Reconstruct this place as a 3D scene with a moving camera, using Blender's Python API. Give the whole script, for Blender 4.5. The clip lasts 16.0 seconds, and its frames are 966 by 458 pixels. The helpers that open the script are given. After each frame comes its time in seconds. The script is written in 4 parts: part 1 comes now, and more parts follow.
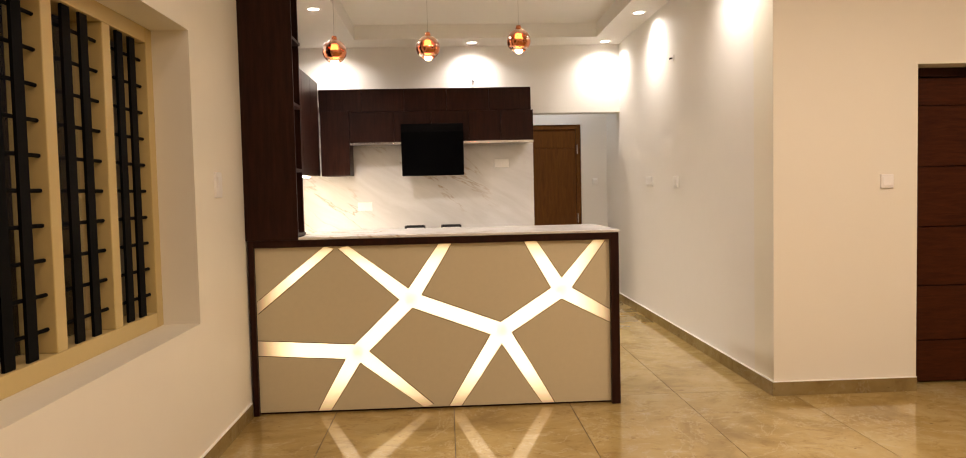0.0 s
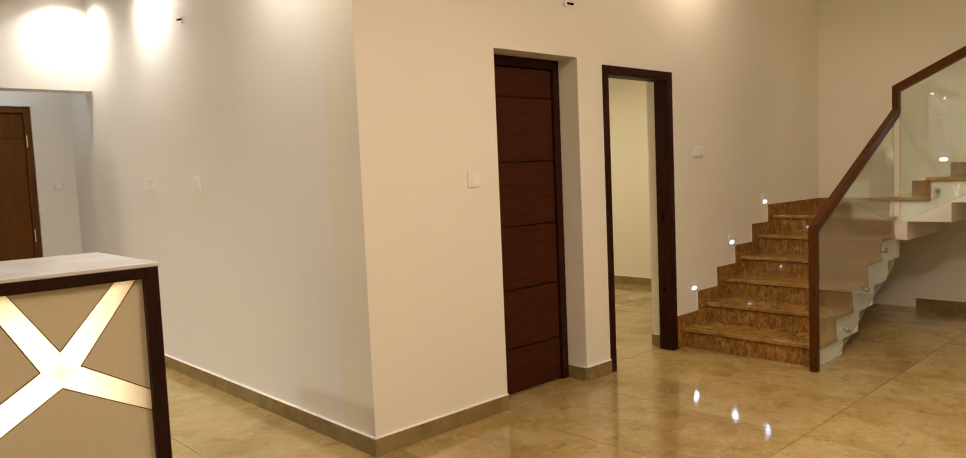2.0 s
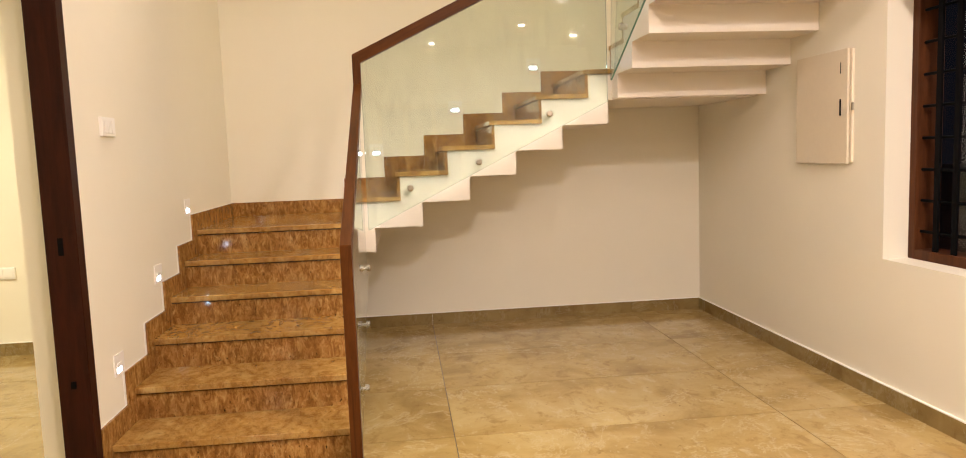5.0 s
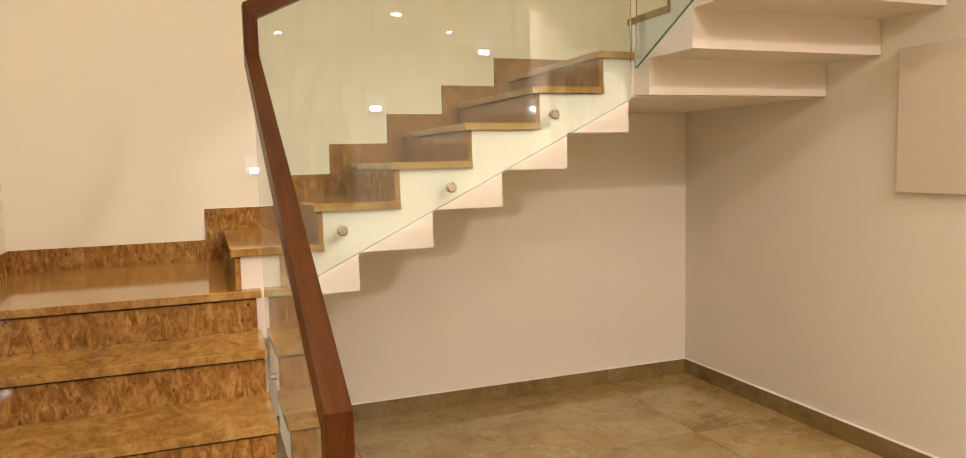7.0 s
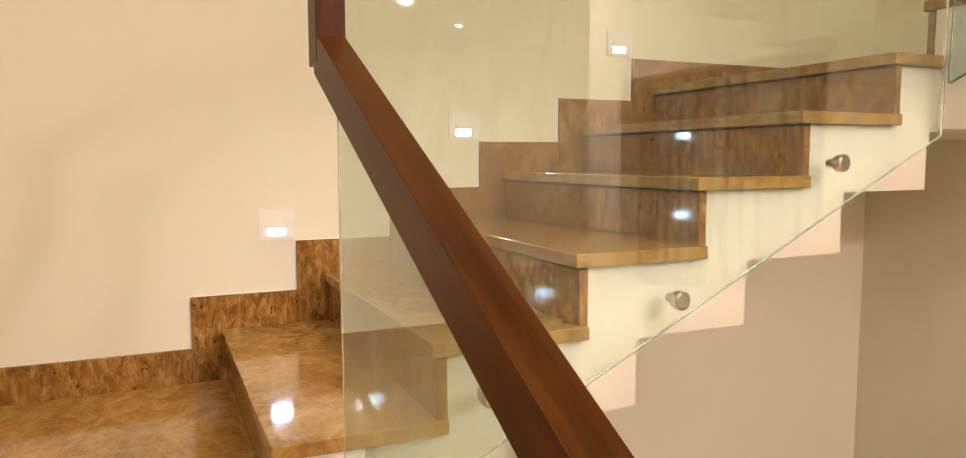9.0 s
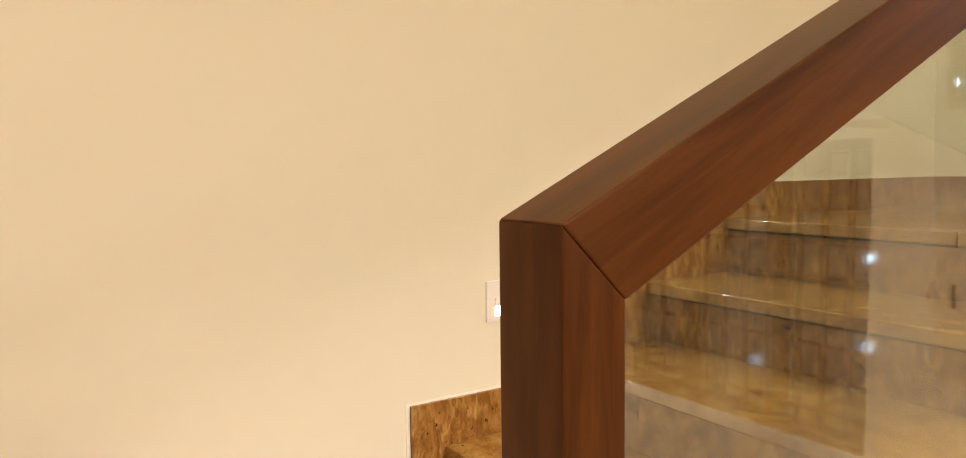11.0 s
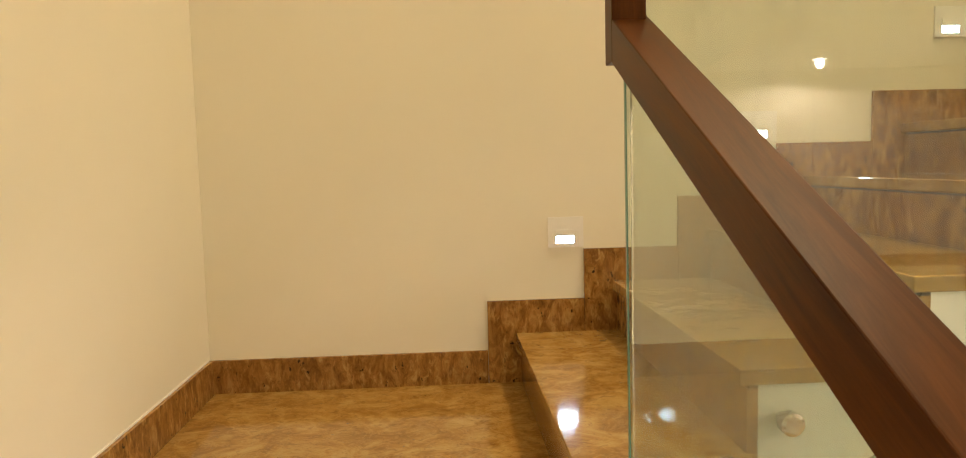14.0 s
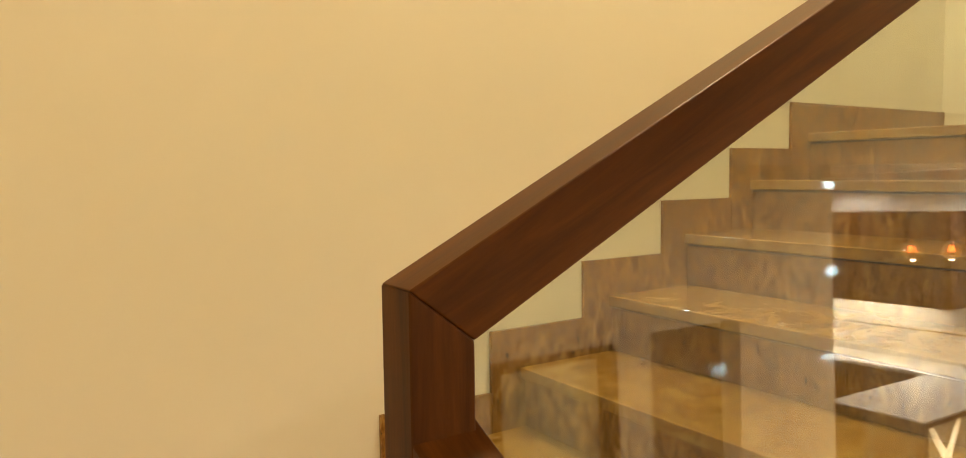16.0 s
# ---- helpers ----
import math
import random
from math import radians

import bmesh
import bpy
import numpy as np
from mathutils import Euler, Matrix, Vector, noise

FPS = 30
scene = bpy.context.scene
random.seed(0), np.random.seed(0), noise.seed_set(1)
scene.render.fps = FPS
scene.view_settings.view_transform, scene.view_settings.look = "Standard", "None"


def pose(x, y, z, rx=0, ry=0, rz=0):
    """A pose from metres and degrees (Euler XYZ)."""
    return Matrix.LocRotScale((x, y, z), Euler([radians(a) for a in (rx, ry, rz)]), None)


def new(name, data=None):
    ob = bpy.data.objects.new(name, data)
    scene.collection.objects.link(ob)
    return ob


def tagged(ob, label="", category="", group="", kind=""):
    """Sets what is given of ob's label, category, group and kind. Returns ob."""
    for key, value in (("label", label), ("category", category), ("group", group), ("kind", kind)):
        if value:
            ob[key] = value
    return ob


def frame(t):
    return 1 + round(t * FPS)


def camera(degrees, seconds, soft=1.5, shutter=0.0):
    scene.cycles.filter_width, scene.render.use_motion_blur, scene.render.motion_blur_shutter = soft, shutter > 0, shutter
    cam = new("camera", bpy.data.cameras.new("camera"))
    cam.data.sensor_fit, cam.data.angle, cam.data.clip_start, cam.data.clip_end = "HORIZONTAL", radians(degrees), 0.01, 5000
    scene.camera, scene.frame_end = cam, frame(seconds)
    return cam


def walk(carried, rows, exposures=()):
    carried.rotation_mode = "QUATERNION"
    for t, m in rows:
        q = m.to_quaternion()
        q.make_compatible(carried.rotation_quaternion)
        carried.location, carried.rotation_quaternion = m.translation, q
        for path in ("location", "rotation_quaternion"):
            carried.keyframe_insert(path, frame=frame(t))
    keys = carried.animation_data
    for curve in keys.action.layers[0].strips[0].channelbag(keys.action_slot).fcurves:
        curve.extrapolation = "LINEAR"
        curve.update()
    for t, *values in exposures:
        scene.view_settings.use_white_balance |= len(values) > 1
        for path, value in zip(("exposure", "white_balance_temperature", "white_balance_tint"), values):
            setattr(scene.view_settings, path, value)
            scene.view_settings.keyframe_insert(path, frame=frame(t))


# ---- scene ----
cam = camera(66.57, 16.0, soft=1.0)
PATH = [
    (0.0, pose(-0.752, -1.126, 1.380, 87.11, 1.29, -2.81)),
    (0.5, pose(-0.831, -0.732, 1.380, 86.78, 1.90, -11.00)),
    (1.0, pose(-0.834, -0.372, 1.390, 86.51, 2.25, -22.69)),
    (1.5, pose(-0.764, 0.069, 1.416, 86.12, 2.23, -31.33)),
    (2.0, pose(-0.726, 0.464, 1.419, 85.70, 2.44, -43.44)),
    (2.5, pose(-0.611, 0.826, 1.455, 84.82, 2.24, -52.55)),
    (3.0, pose(-0.395, 1.205, 1.416, 85.02, 2.51, -61.09)),
    (3.5, pose(-0.155, 1.540, 1.445, 84.26, 2.34, -72.37)),
    (4.0, pose(0.186, 1.793, 1.396, 84.29, 2.26, -80.02)),
    (4.5, pose(0.608, 2.039, 1.383, 84.10, 2.19, -87.39)),
    (5.0, pose(1.082, 2.258, 1.343, 84.11, 2.04, -96.41)),
    (7.5, pose(3.410, 2.724, 1.425, 84.60, 1.16, -111.18)),
    (8.0, pose(3.837, 2.742, 1.460, 84.61, 0.80, -111.38)),
    (10.5, pose(5.279, 2.827, 1.899, 84.85, 0.47, -121.18)),
    (11.0, pose(5.460, 2.792, 2.010, 85.35, 0.71, -123.33)),
    (11.5, pose(5.586, 2.805, 2.106, 86.17, 0.67, -127.77)),
    (12.0, pose(5.703, 2.739, 2.174, 85.76, 1.23, -134.67)),
    (12.5, pose(5.805, 2.638, 2.310, 85.50, 1.34, -143.14)),
    (13.0, pose(5.988, 2.505, 2.380, 85.52, 1.46, -157.79)),
    (13.5, pose(6.073, 2.352, 2.446, 85.23, 1.74, -172.65)),
    (14.0, pose(6.133, 2.098, 2.541, 84.95, 1.44, -183.18)),
    (14.5, pose(6.184, 1.892, 2.663, 84.32, 1.24, -192.24)),
    (15.0, pose(6.182, 1.725, 2.751, 85.03, 1.57, -203.68)),
    (15.5, pose(6.142, 1.551, 2.864, 85.21, 1.43, -210.12)),
    (16.0, pose(6.100, 1.363, 2.979, 85.64, 0.71, -213.28)),
]
EXPOSURE = [(0.0, -0.65, 6600, 15), (1.0, -0.60, 6450, 15), (2.0, -0.72, 6400, 10), (2.7, -0.32, 6350, 8), (3.5, -0.04, 6300, 10), (4.5, 0.28, 6000, 13),
            (5.0, 0.34, 5850, 12), (8.0, 0.22, 6000, 13), (10.5, 0.44, 5850, 12), (11.5, 0.20, 6450, 13), (12.5, -0.05, 7500, 5), (13.0, -0.03, 7600, 5), (13.6, 0.26, 6900, 7),
            (14.5, 0.47, 6200, 9), (15.0, 0.46, 6200, 9), (16.0, 0.42, 7100, 9)]
walk(cam, PATH, EXPOSURE)

# ---- world and lamps ----
world = bpy.data.worlds.new("night")
scene.world = world
world.use_nodes = True
world.node_tree.nodes["Background"].inputs[0].default_value = (0.010, 0.011, 0.015, 1)
world.node_tree.nodes["Background"].inputs[1].default_value = 0.3

WARM = (1.0, 0.785, 0.63)
SOFT = (1.0, 0.93, 0.85)


def spot(name, x, y, z, watts, color, cone=125, blend=0.75, size=0.05):
    data = bpy.data.lights.new(name, "SPOT")
    data.energy, data.color, data.spot_size, data.spot_blend, data.shadow_soft_size = watts, color, radians(cone), blend, size
    ob = new(name, data)
    ob.location = (x, y, z)
    return ob


def disc_lamp(name, x, y, z, watts, color, r):
    data = bpy.data.lights.new(name, "AREA")
    data.shape, data.size, data.energy, data.color = "DISK", 2 * r, watts, color
    ob = new(name, data)
    ob.location = (x, y, z)
    return ob


CEIL = 3.12
KITCHEN_SPOTS = [(-1.95, 5.9), (1.19, 6.17), (-0.42, 7.53), (1.15, 7.55), (1.19, 4.05), (-1.95, 4.25), (-2.05, 7.45)]
# place, watts and radius of the flush panels and small spots
LIVING_SPOTS = [(3.25, 1.60, 20, 0.05), (2.20, 0.55, 84, 0.13), (1.69, 1.40, 36, 0.13), (0.10, 0.47, 32, 0.06), (-0.87, -0.50, 20, 0.05),
                (-1.45, 1.67, 4, 0.06), (0.40, 2.30, 6, 0.05), (-0.60, -2.90, 20, 0.10), (1.50, -2.90, 20, 0.10)]
WALL_WASHER = (4.40, 3.22)
STAIR_SPOTS = [(5.9, 2.4, 88), (4.6, 0.45, 235)]
ROOM_SPOTS = [(3.6, 5.6), (4.9, 5.7)]
for x, y in KITCHEN_SPOTS:
    spot("kitchen_downlight_lamp", x, y, CEIL - 0.03, 95 if y > 7 else 140 if x > 0 else 330, SOFT, 155, 1.0, 0.06)
for x, y, watts, r in LIVING_SPOTS:
    disc_lamp("living_downlight_lamp", x, y, CEIL - 0.012, watts, WARM, r)
spot("wall_washer_lamp", *WALL_WASHER, CEIL - 0.03, 30, WARM, 172, 0.3, 0.018)
for x, y, watts in STAIR_SPOTS:
    spot("stair_downlight_lamp", x, y, 5.86, watts, (1.0, 0.78, 0.47), 130, 0.8, 0.12)
for x, y in ROOM_SPOTS:
    spot("room_downlight_lamp", x, y, 3.06, 190, (1.0, 0.84, 0.56), 165)
spot("passage_downlight_lamp", 0.7, 8.1, 2.86, 14, (0.86, 0.92, 1.0), 150)

# ---- materials ----


def nodes_of(name):
    m = bpy.data.materials.new(name)
    m.use_nodes = True
    nt = m.node_tree
    return m, nt, nt.nodes["Principled BSDF"]


def coords(nt, scale=(1, 1, 1), rot=(0, 0, 0), space="Object"):
    tc = nt.nodes.new("ShaderNodeTexCoord")
    mp = nt.nodes.new("ShaderNodeMapping")
    mp.inputs["Scale"].default_value = scale
    mp.inputs["Rotation"].default_value = [radians(a) for a in rot]
    nt.links.new(tc.outputs[space], mp.inputs["Vector"])
    return mp.outputs["Vector"]


def shifted(nt, vec, amount=7.0):
    """Moves the pattern by each object's own random number."""
    info = nt.nodes.new("ShaderNodeObjectInfo")
    mul = nt.nodes.new("ShaderNodeMath")
    mul.operation = "MULTIPLY"
    mul.inputs[1].default_value = amount
    add = nt.nodes.new("ShaderNodeVectorMath")
    add.operation = "ADD"
    nt.links.new(info.outputs["Random"], mul.inputs[0])
    nt.links.new(vec, add.inputs[0])
    nt.links.new(mul.outputs[0], add.inputs[1])
    return add.outputs[0]


def coords_of(nt, vec, scale):
    mp = nt.nodes.new("ShaderNodeMapping")
    mp.inputs["Scale"].default_value = scale
    nt.links.new(vec, mp.inputs["Vector"])
    return mp.outputs["Vector"]


def noise_tex(nt, vec, scale, detail=6.0, rough=0.6, warp=0.0):
    n = nt.nodes.new("ShaderNodeTexNoise")
    n.inputs["Scale"].default_value, n.inputs["Detail"].default_value = scale, detail
    n.inputs["Roughness"].default_value, n.inputs["Distortion"].default_value = rough, warp
    nt.links.new(vec, n.inputs["Vector"])
    return n.outputs["Fac"]


def ramp(nt, fac, stops):
    r = nt.nodes.new("ShaderNodeValToRGB")
    els = r.color_ramp.elements
    while len(els) < len(stops):
        els.new(0.5)
    for e, (p, c) in zip(els, stops):
        e.position, e.color = p, (*c, 1) if len(c) == 3 else c
    nt.links.new(fac, r.inputs["Fac"])
    return r.outputs["Color"]


def blend(nt, fac, a, b, mode="MIX"):
    m = nt.nodes.new("ShaderNodeMix")
    m.data_type, m.blend_type = "RGBA", mode
    for sock, v in ((m.inputs["Factor"], fac), (m.inputs["A"], a), (m.inputs["B"], b)):
        if isinstance(v, (int, float)):
            sock.default_value = v
        elif isinstance(v, tuple):
            sock.default_value = (*v, 1)
        else:
            nt.links.new(v, sock)
    return m.outputs["Result"]


def bump(nt, bsdf, height, strength=0.2, dist=0.002):
    b = nt.nodes.new("ShaderNodeBump")
    b.inputs["Strength"].default_value, b.inputs["Distance"].default_value = strength, dist
    nt.links.new(height, b.inputs["Height"])
    nt.links.new(b.outputs["Normal"], bsdf.inputs["Normal"])


def span(nt, fac, lo, hi):
    m = nt.nodes.new("ShaderNodeMapRange")
    m.inputs["To Min"].default_value, m.inputs["To Max"].default_value = lo, hi
    nt.links.new(fac, m.inputs["Value"])
    return m.outputs["Result"]


def paint(name, color, rough=0.55):
    m, nt, b = nodes_of(name)
    v = coords(nt)
    big = noise_tex(nt, v, 0.9, 3)
    fine = noise_tex(nt, v, 160, 3)
    mid = noise_tex(nt, v, 9, 4)
    c = blend(nt, big, tuple(x * 0.96 for x in color), color)
    c = blend(nt, span(nt, mid, 0.0, 0.10), c, tuple(x * 0.85 for x in color))
    nt.links.new(c, b.inputs["Base Color"])
    nt.links.new(span(nt, mid, rough - 0.08, rough + 0.08), b.inputs["Roughness"])
    bump(nt, b, fine, 0.12, 0.001)
    return m


def wood(name, dark, light, scale=(1.2, 14, 14), rough=0.35, coat=0.15, turn=(0, 0, 0)):
    """Grain runs along the axis with the small scale, after the turn."""
    m, nt, b = nodes_of(name)
    straight = shifted(nt, coords(nt, (1, 1, 1), turn), 5)
    grain = noise_tex(nt, coords_of(nt, straight, scale), 3.0, 8, 0.65, 0.6)
    pores = noise_tex(nt, coords_of(nt, straight, tuple(s * 6 for s in scale)), 5, 4)
    c = ramp(nt, grain, [(0.25, dark), (0.75, light)])
    c = blend(nt, span(nt, pores, 0.0, 0.35), c, dark)
    nt.links.new(c, b.inputs["Base Color"])
    nt.links.new(span(nt, grain, rough - 0.06, rough + 0.08), b.inputs["Roughness"])
    b.inputs["Coat Weight"].default_value, b.inputs["Coat Roughness"].default_value = coat, 0.25
    b.inputs["Specular IOR Level"].default_value = 0.12
    bump(nt, b, pores, 0.15, 0.0006)
    return m


def riser_stone(name):
    """Golden brown marble cut across its bed: short upright dark flecks, pale slivers and black pits."""
    m, nt, b = nodes_of(name)
    fleck = noise_tex(nt, shifted(nt, coords(nt, (5.5, 5.5, 2.6), (14, 12, 10)), 9), 6.4, 9, 0.72, 0.8)
    sliver = noise_tex(nt, shifted(nt, coords(nt, (10.0, 10.0, 4.2), (-9, 12, 0)), 13), 5.0, 6, 0.62, 0.6)
    patch = noise_tex(nt, shifted(nt, coords(nt), 4), 4.0, 5, 0.6, 0.8)
    pits = noise_tex(nt, coords(nt, (1, 1, 0.6)), 62, 3, 0.6)
    c = ramp(nt, fleck, [(0.34, (0.130, 0.052, 0.0105)), (0.45, (0.225, 0.102, 0.0225)), (0.54, (0.330, 0.166, 0.0403)), (0.68, (0.480, 0.281, 0.0851))])
    c = blend(nt, ramp(nt, sliver, [(0.56, (0, 0, 0)), (0.68, (0.75, 0.75, 0.75))]), c, (0.520, 0.323, 0.1011))
    c = blend(nt, ramp(nt, sliver, [(0.33, (0.6, 0.6, 0.6)), (0.43, (0, 0, 0))]), c, (0.095, 0.037, 0.0084))
    c = blend(nt, ramp(nt, patch, [(0.40, (0.40, 0.40, 0.40)), (0.60, (0, 0, 0))]), c, (0.200, 0.087, 0.0205))
    c = blend(nt, ramp(nt, pits, [(0.29, (1, 1, 1)), (0.34, (0, 0, 0))]), c, (0.020, 0.011, 0.0046))
    nt.links.new(c, b.inputs["Base Color"])
    nt.links.new(span(nt, fleck, 0.11, 0.05), b.inputs["Roughness"])
    bump(nt, b, pits, 0.12, 0.0006)
    b.inputs["Specular IOR Level"].default_value = 0.32
    return m


def tread_stone(name):
    """The same marble cut along its bed and polished: curling gold and tan wisps over brown, with fine dark specks."""
    m, nt, b = nodes_of(name)
    v = shifted(nt, coords(nt, (1.0, 1.25, 1.0)), 9)
    curl = noise_tex(nt, v, 7.5, 7, 0.60, 1.6)
    wisp = noise_tex(nt, v, 11.0, 8, 0.66, 2.2)
    fine = noise_tex(nt, v, 34.0, 7, 0.70, 1.0)
    big = noise_tex(nt, v, 1.9, 4, 0.55, 0.5)
    pits = noise_tex(nt, coords(nt), 66, 3, 0.6)
    c = ramp(nt, curl, [(0.32, (0.215, 0.100, 0.0190)), (0.44, (0.275, 0.138, 0.0289)), (0.53, (0.335, 0.185, 0.0433)), (0.68, (0.425, 0.265, 0.0828))])
    c = blend(nt, ramp(nt, wisp, [(0.47, (0, 0, 0)), (0.51, (0.42, 0.42, 0.42)), (0.56, (0, 0, 0))]), c, (0.460, 0.296, 0.0980))
    c = blend(nt, ramp(nt, fine, [(0.36, (0.50, 0.50, 0.50)), (0.47, (0, 0, 0))]), c, (0.120, 0.050, 0.0106))
    c = blend(nt, span(nt, big, 0.0, 0.25), c, (0.300, 0.153, 0.0365))
    c = blend(nt, ramp(nt, pits, [(0.255, (1, 1, 1)), (0.30, (0, 0, 0))]), c, (0.034, 0.016, 0.0061))
    nt.links.new(c, b.inputs["Base Color"])
    nt.links.new(span(nt, fine, 0.05, 0.11), b.inputs["Roughness"])
    return m


def beige_marble(name, rough=0.10, tint=1.0):
    m, nt, b = nodes_of(name)
    v = shifted(nt, coords(nt, (1.0, 0.8, 1.0)), 11)
    cloud = noise_tex(nt, v, 2.6, 8, 0.62, 0.5)
    blot = noise_tex(nt, coords_of(nt, v, (1.0, 1.8, 1.0)), 6.5, 9, 0.72, 0.5)
    speck = noise_tex(nt, v, 34.0, 5, 0.65, 0.4)
    vein = noise_tex(nt, v, 1.5, 9, 0.68, 0.7)
    k = tint
    c = ramp(nt, cloud, [(0.30, (0.31 * k, 0.204 * k, 0.065 * k)), (0.5, (0.44 * k, 0.309 * k, 0.112 * k)), (0.70, (0.53 * k, 0.399 * k, 0.171 * k))])
    c = blend(nt, ramp(nt, blot, [(0.535, (0, 0, 0)), (0.66, (0.62, 0.62, 0.62))]), c, (0.27 * k, 0.157 * k, 0.044 * k))
    c = blend(nt, ramp(nt, blot, [(0.32, (0.65, 0.65, 0.65)), (0.43, (0, 0, 0))]), c, (0.57 * k, 0.456 * k, 0.251 * k))
    c = blend(nt, ramp(nt, vein, [(0.490, (0, 0, 0)), (0.5, (0.45, 0.45, 0.45)), (0.510, (0, 0, 0))]), c, (0.62 * k, 0.513 * k, 0.296 * k))
    c = blend(nt, ramp(nt, speck, [(0.66, (0, 0, 0)), (0.72, (0.85, 0.85, 0.85))]), c, (0.17 * k, 0.090 * k, 0.027 * k))
    nt.links.new(c, b.inputs["Base Color"])
    nt.links.new(span(nt, blot, rough - 0.03, rough + 0.07), b.inputs["Roughness"])
    return m


def white_marble(name):
    m, nt, b = nodes_of(name)
    v = coords_of(nt, coords(nt, (1, 1, 1), (0, -32, 0)), (0.55, 0.8, 2.6))
    vein = noise_tex(nt, v, 1.5, 5, 0.55, 0.35)
    soft = noise_tex(nt, v, 2.6, 5, 0.6, 0.8)
    c = ramp(nt, soft, [(0.3, (0.60, 0.575, 0.54)), (0.7, (0.70, 0.68, 0.655))])
    line = ramp(nt, vein, [(0.484, (0, 0, 0)), (0.5, (0.75, 0.75, 0.75)), (0.512, (0, 0, 0))])
    where = ramp(nt, noise_tex(nt, v, 0.9, 2, 0.5), [(0.46, (0, 0, 0)), (0.62, (1, 1, 1))])
    c = blend(nt, blend(nt, 1.0, line, where, "MULTIPLY"), c, (0.40, 0.29, 0.18))
    nt.links.new(c, b.inputs["Base Color"])
    b.inputs["Roughness"].default_value = 0.22
    return m


def plain(name, color, rough=0.4, metal=0.0):
    m, nt, b = nodes_of(name)
    n = noise_tex(nt, coords(nt), 30, 4)
    nt.links.new(blend(nt, n, tuple(x * 0.92 for x in color), color), b.inputs["Base Color"])
    nt.links.new(span(nt, n, max(rough - 0.05, 0.01), rough + 0.05), b.inputs["Roughness"])
    b.inputs["Metallic"].default_value = metal
    return m


def glow(name, color, strength):
    m, nt, b = nodes_of(name)
    b.inputs["Base Color"].default_value = (0.8, 0.8, 0.8, 1)
    b.inputs["Emission Color"].default_value = (*color, 1)
    b.inputs["Emission Strength"].default_value = strength
    return m


STRIP_NODES = [(-1.000, 0.711), (-0.424, 0.494), (-1.340, 0.384), (-0.038, 0.742)]


def strip_glow(name):
    """Diffuser strips lit from behind, dimmer and yellower at the panel's rim and at the joints, where the tape ends."""
    m, nt, b = nodes_of(name)
    tc = nt.nodes.new("ShaderNodeTexCoord")
    xyz = nt.nodes.new("ShaderNodeSeparateXYZ")
    nt.links.new(tc.outputs["Object"], xyz.inputs[0])

    def calc(op, a, c):
        n = nt.nodes.new("ShaderNodeMath")
        n.operation = op
        for i, q in enumerate((a, c)):
            if isinstance(q, (int, float)):
                n.inputs[i].default_value = q
            else:
                nt.links.new(q, n.inputs[i])
        return n.outputs[0]

    side = calc("SUBTRACT", 1.10, calc("ABSOLUTE", calc("ADD", xyz.outputs["X"], 0.035), 0.0))
    rim = calc("MINIMUM", side, calc("SUBTRACT", xyz.outputs["Z"], 0.016))
    rim = calc("MINIMUM", rim, calc("ADD", calc("MULTIPLY", calc("SUBTRACT", 1.059, xyz.outputs["Z"]), 1.4), 0.05))
    for nx, nz in STRIP_NODES:
        dx, dz = calc("ADD", xyz.outputs["X"], -0.8 - nx), calc("SUBTRACT", xyz.outputs["Z"], nz)
        gap = calc("SQRT", calc("ADD", calc("MULTIPLY", dx, dx), calc("MULTIPLY", dz, dz)), 0.0)
        rim = calc("MINIMUM", rim, calc("ADD", calc("MULTIPLY", gap, 1.6), 0.135))
    rim = calc("ADD", rim, calc("MULTIPLY", noise_tex(nt, tc.outputs["Object"], 5.0, 2), 0.04))
    f = calc("DIVIDE", rim, 0.24)
    nt.links.new(ramp(nt, f, [(0.05, (0.75, 0.42, 0.11)), (0.5, (1.0, 0.68, 0.30)), (0.95, (1.0, 0.77, 0.44))]), b.inputs["Emission Color"])
    nt.links.new(ramp(nt, f, [(0.0, (0.42, 0.42, 0.42)), (0.6, (0.85, 0.85, 0.85)), (1.0, (1, 1, 1))]), b.inputs["Base Color"])
    gain = nt.nodes.new("ShaderNodeMapRange")
    gain.inputs["To Min"].default_value, gain.inputs["To Max"].default_value = 0.35, 2.6
    nt.links.new(f, gain.inputs["Value"])
    nt.links.new(gain.outputs["Result"], b.inputs["Emission Strength"])
    return m


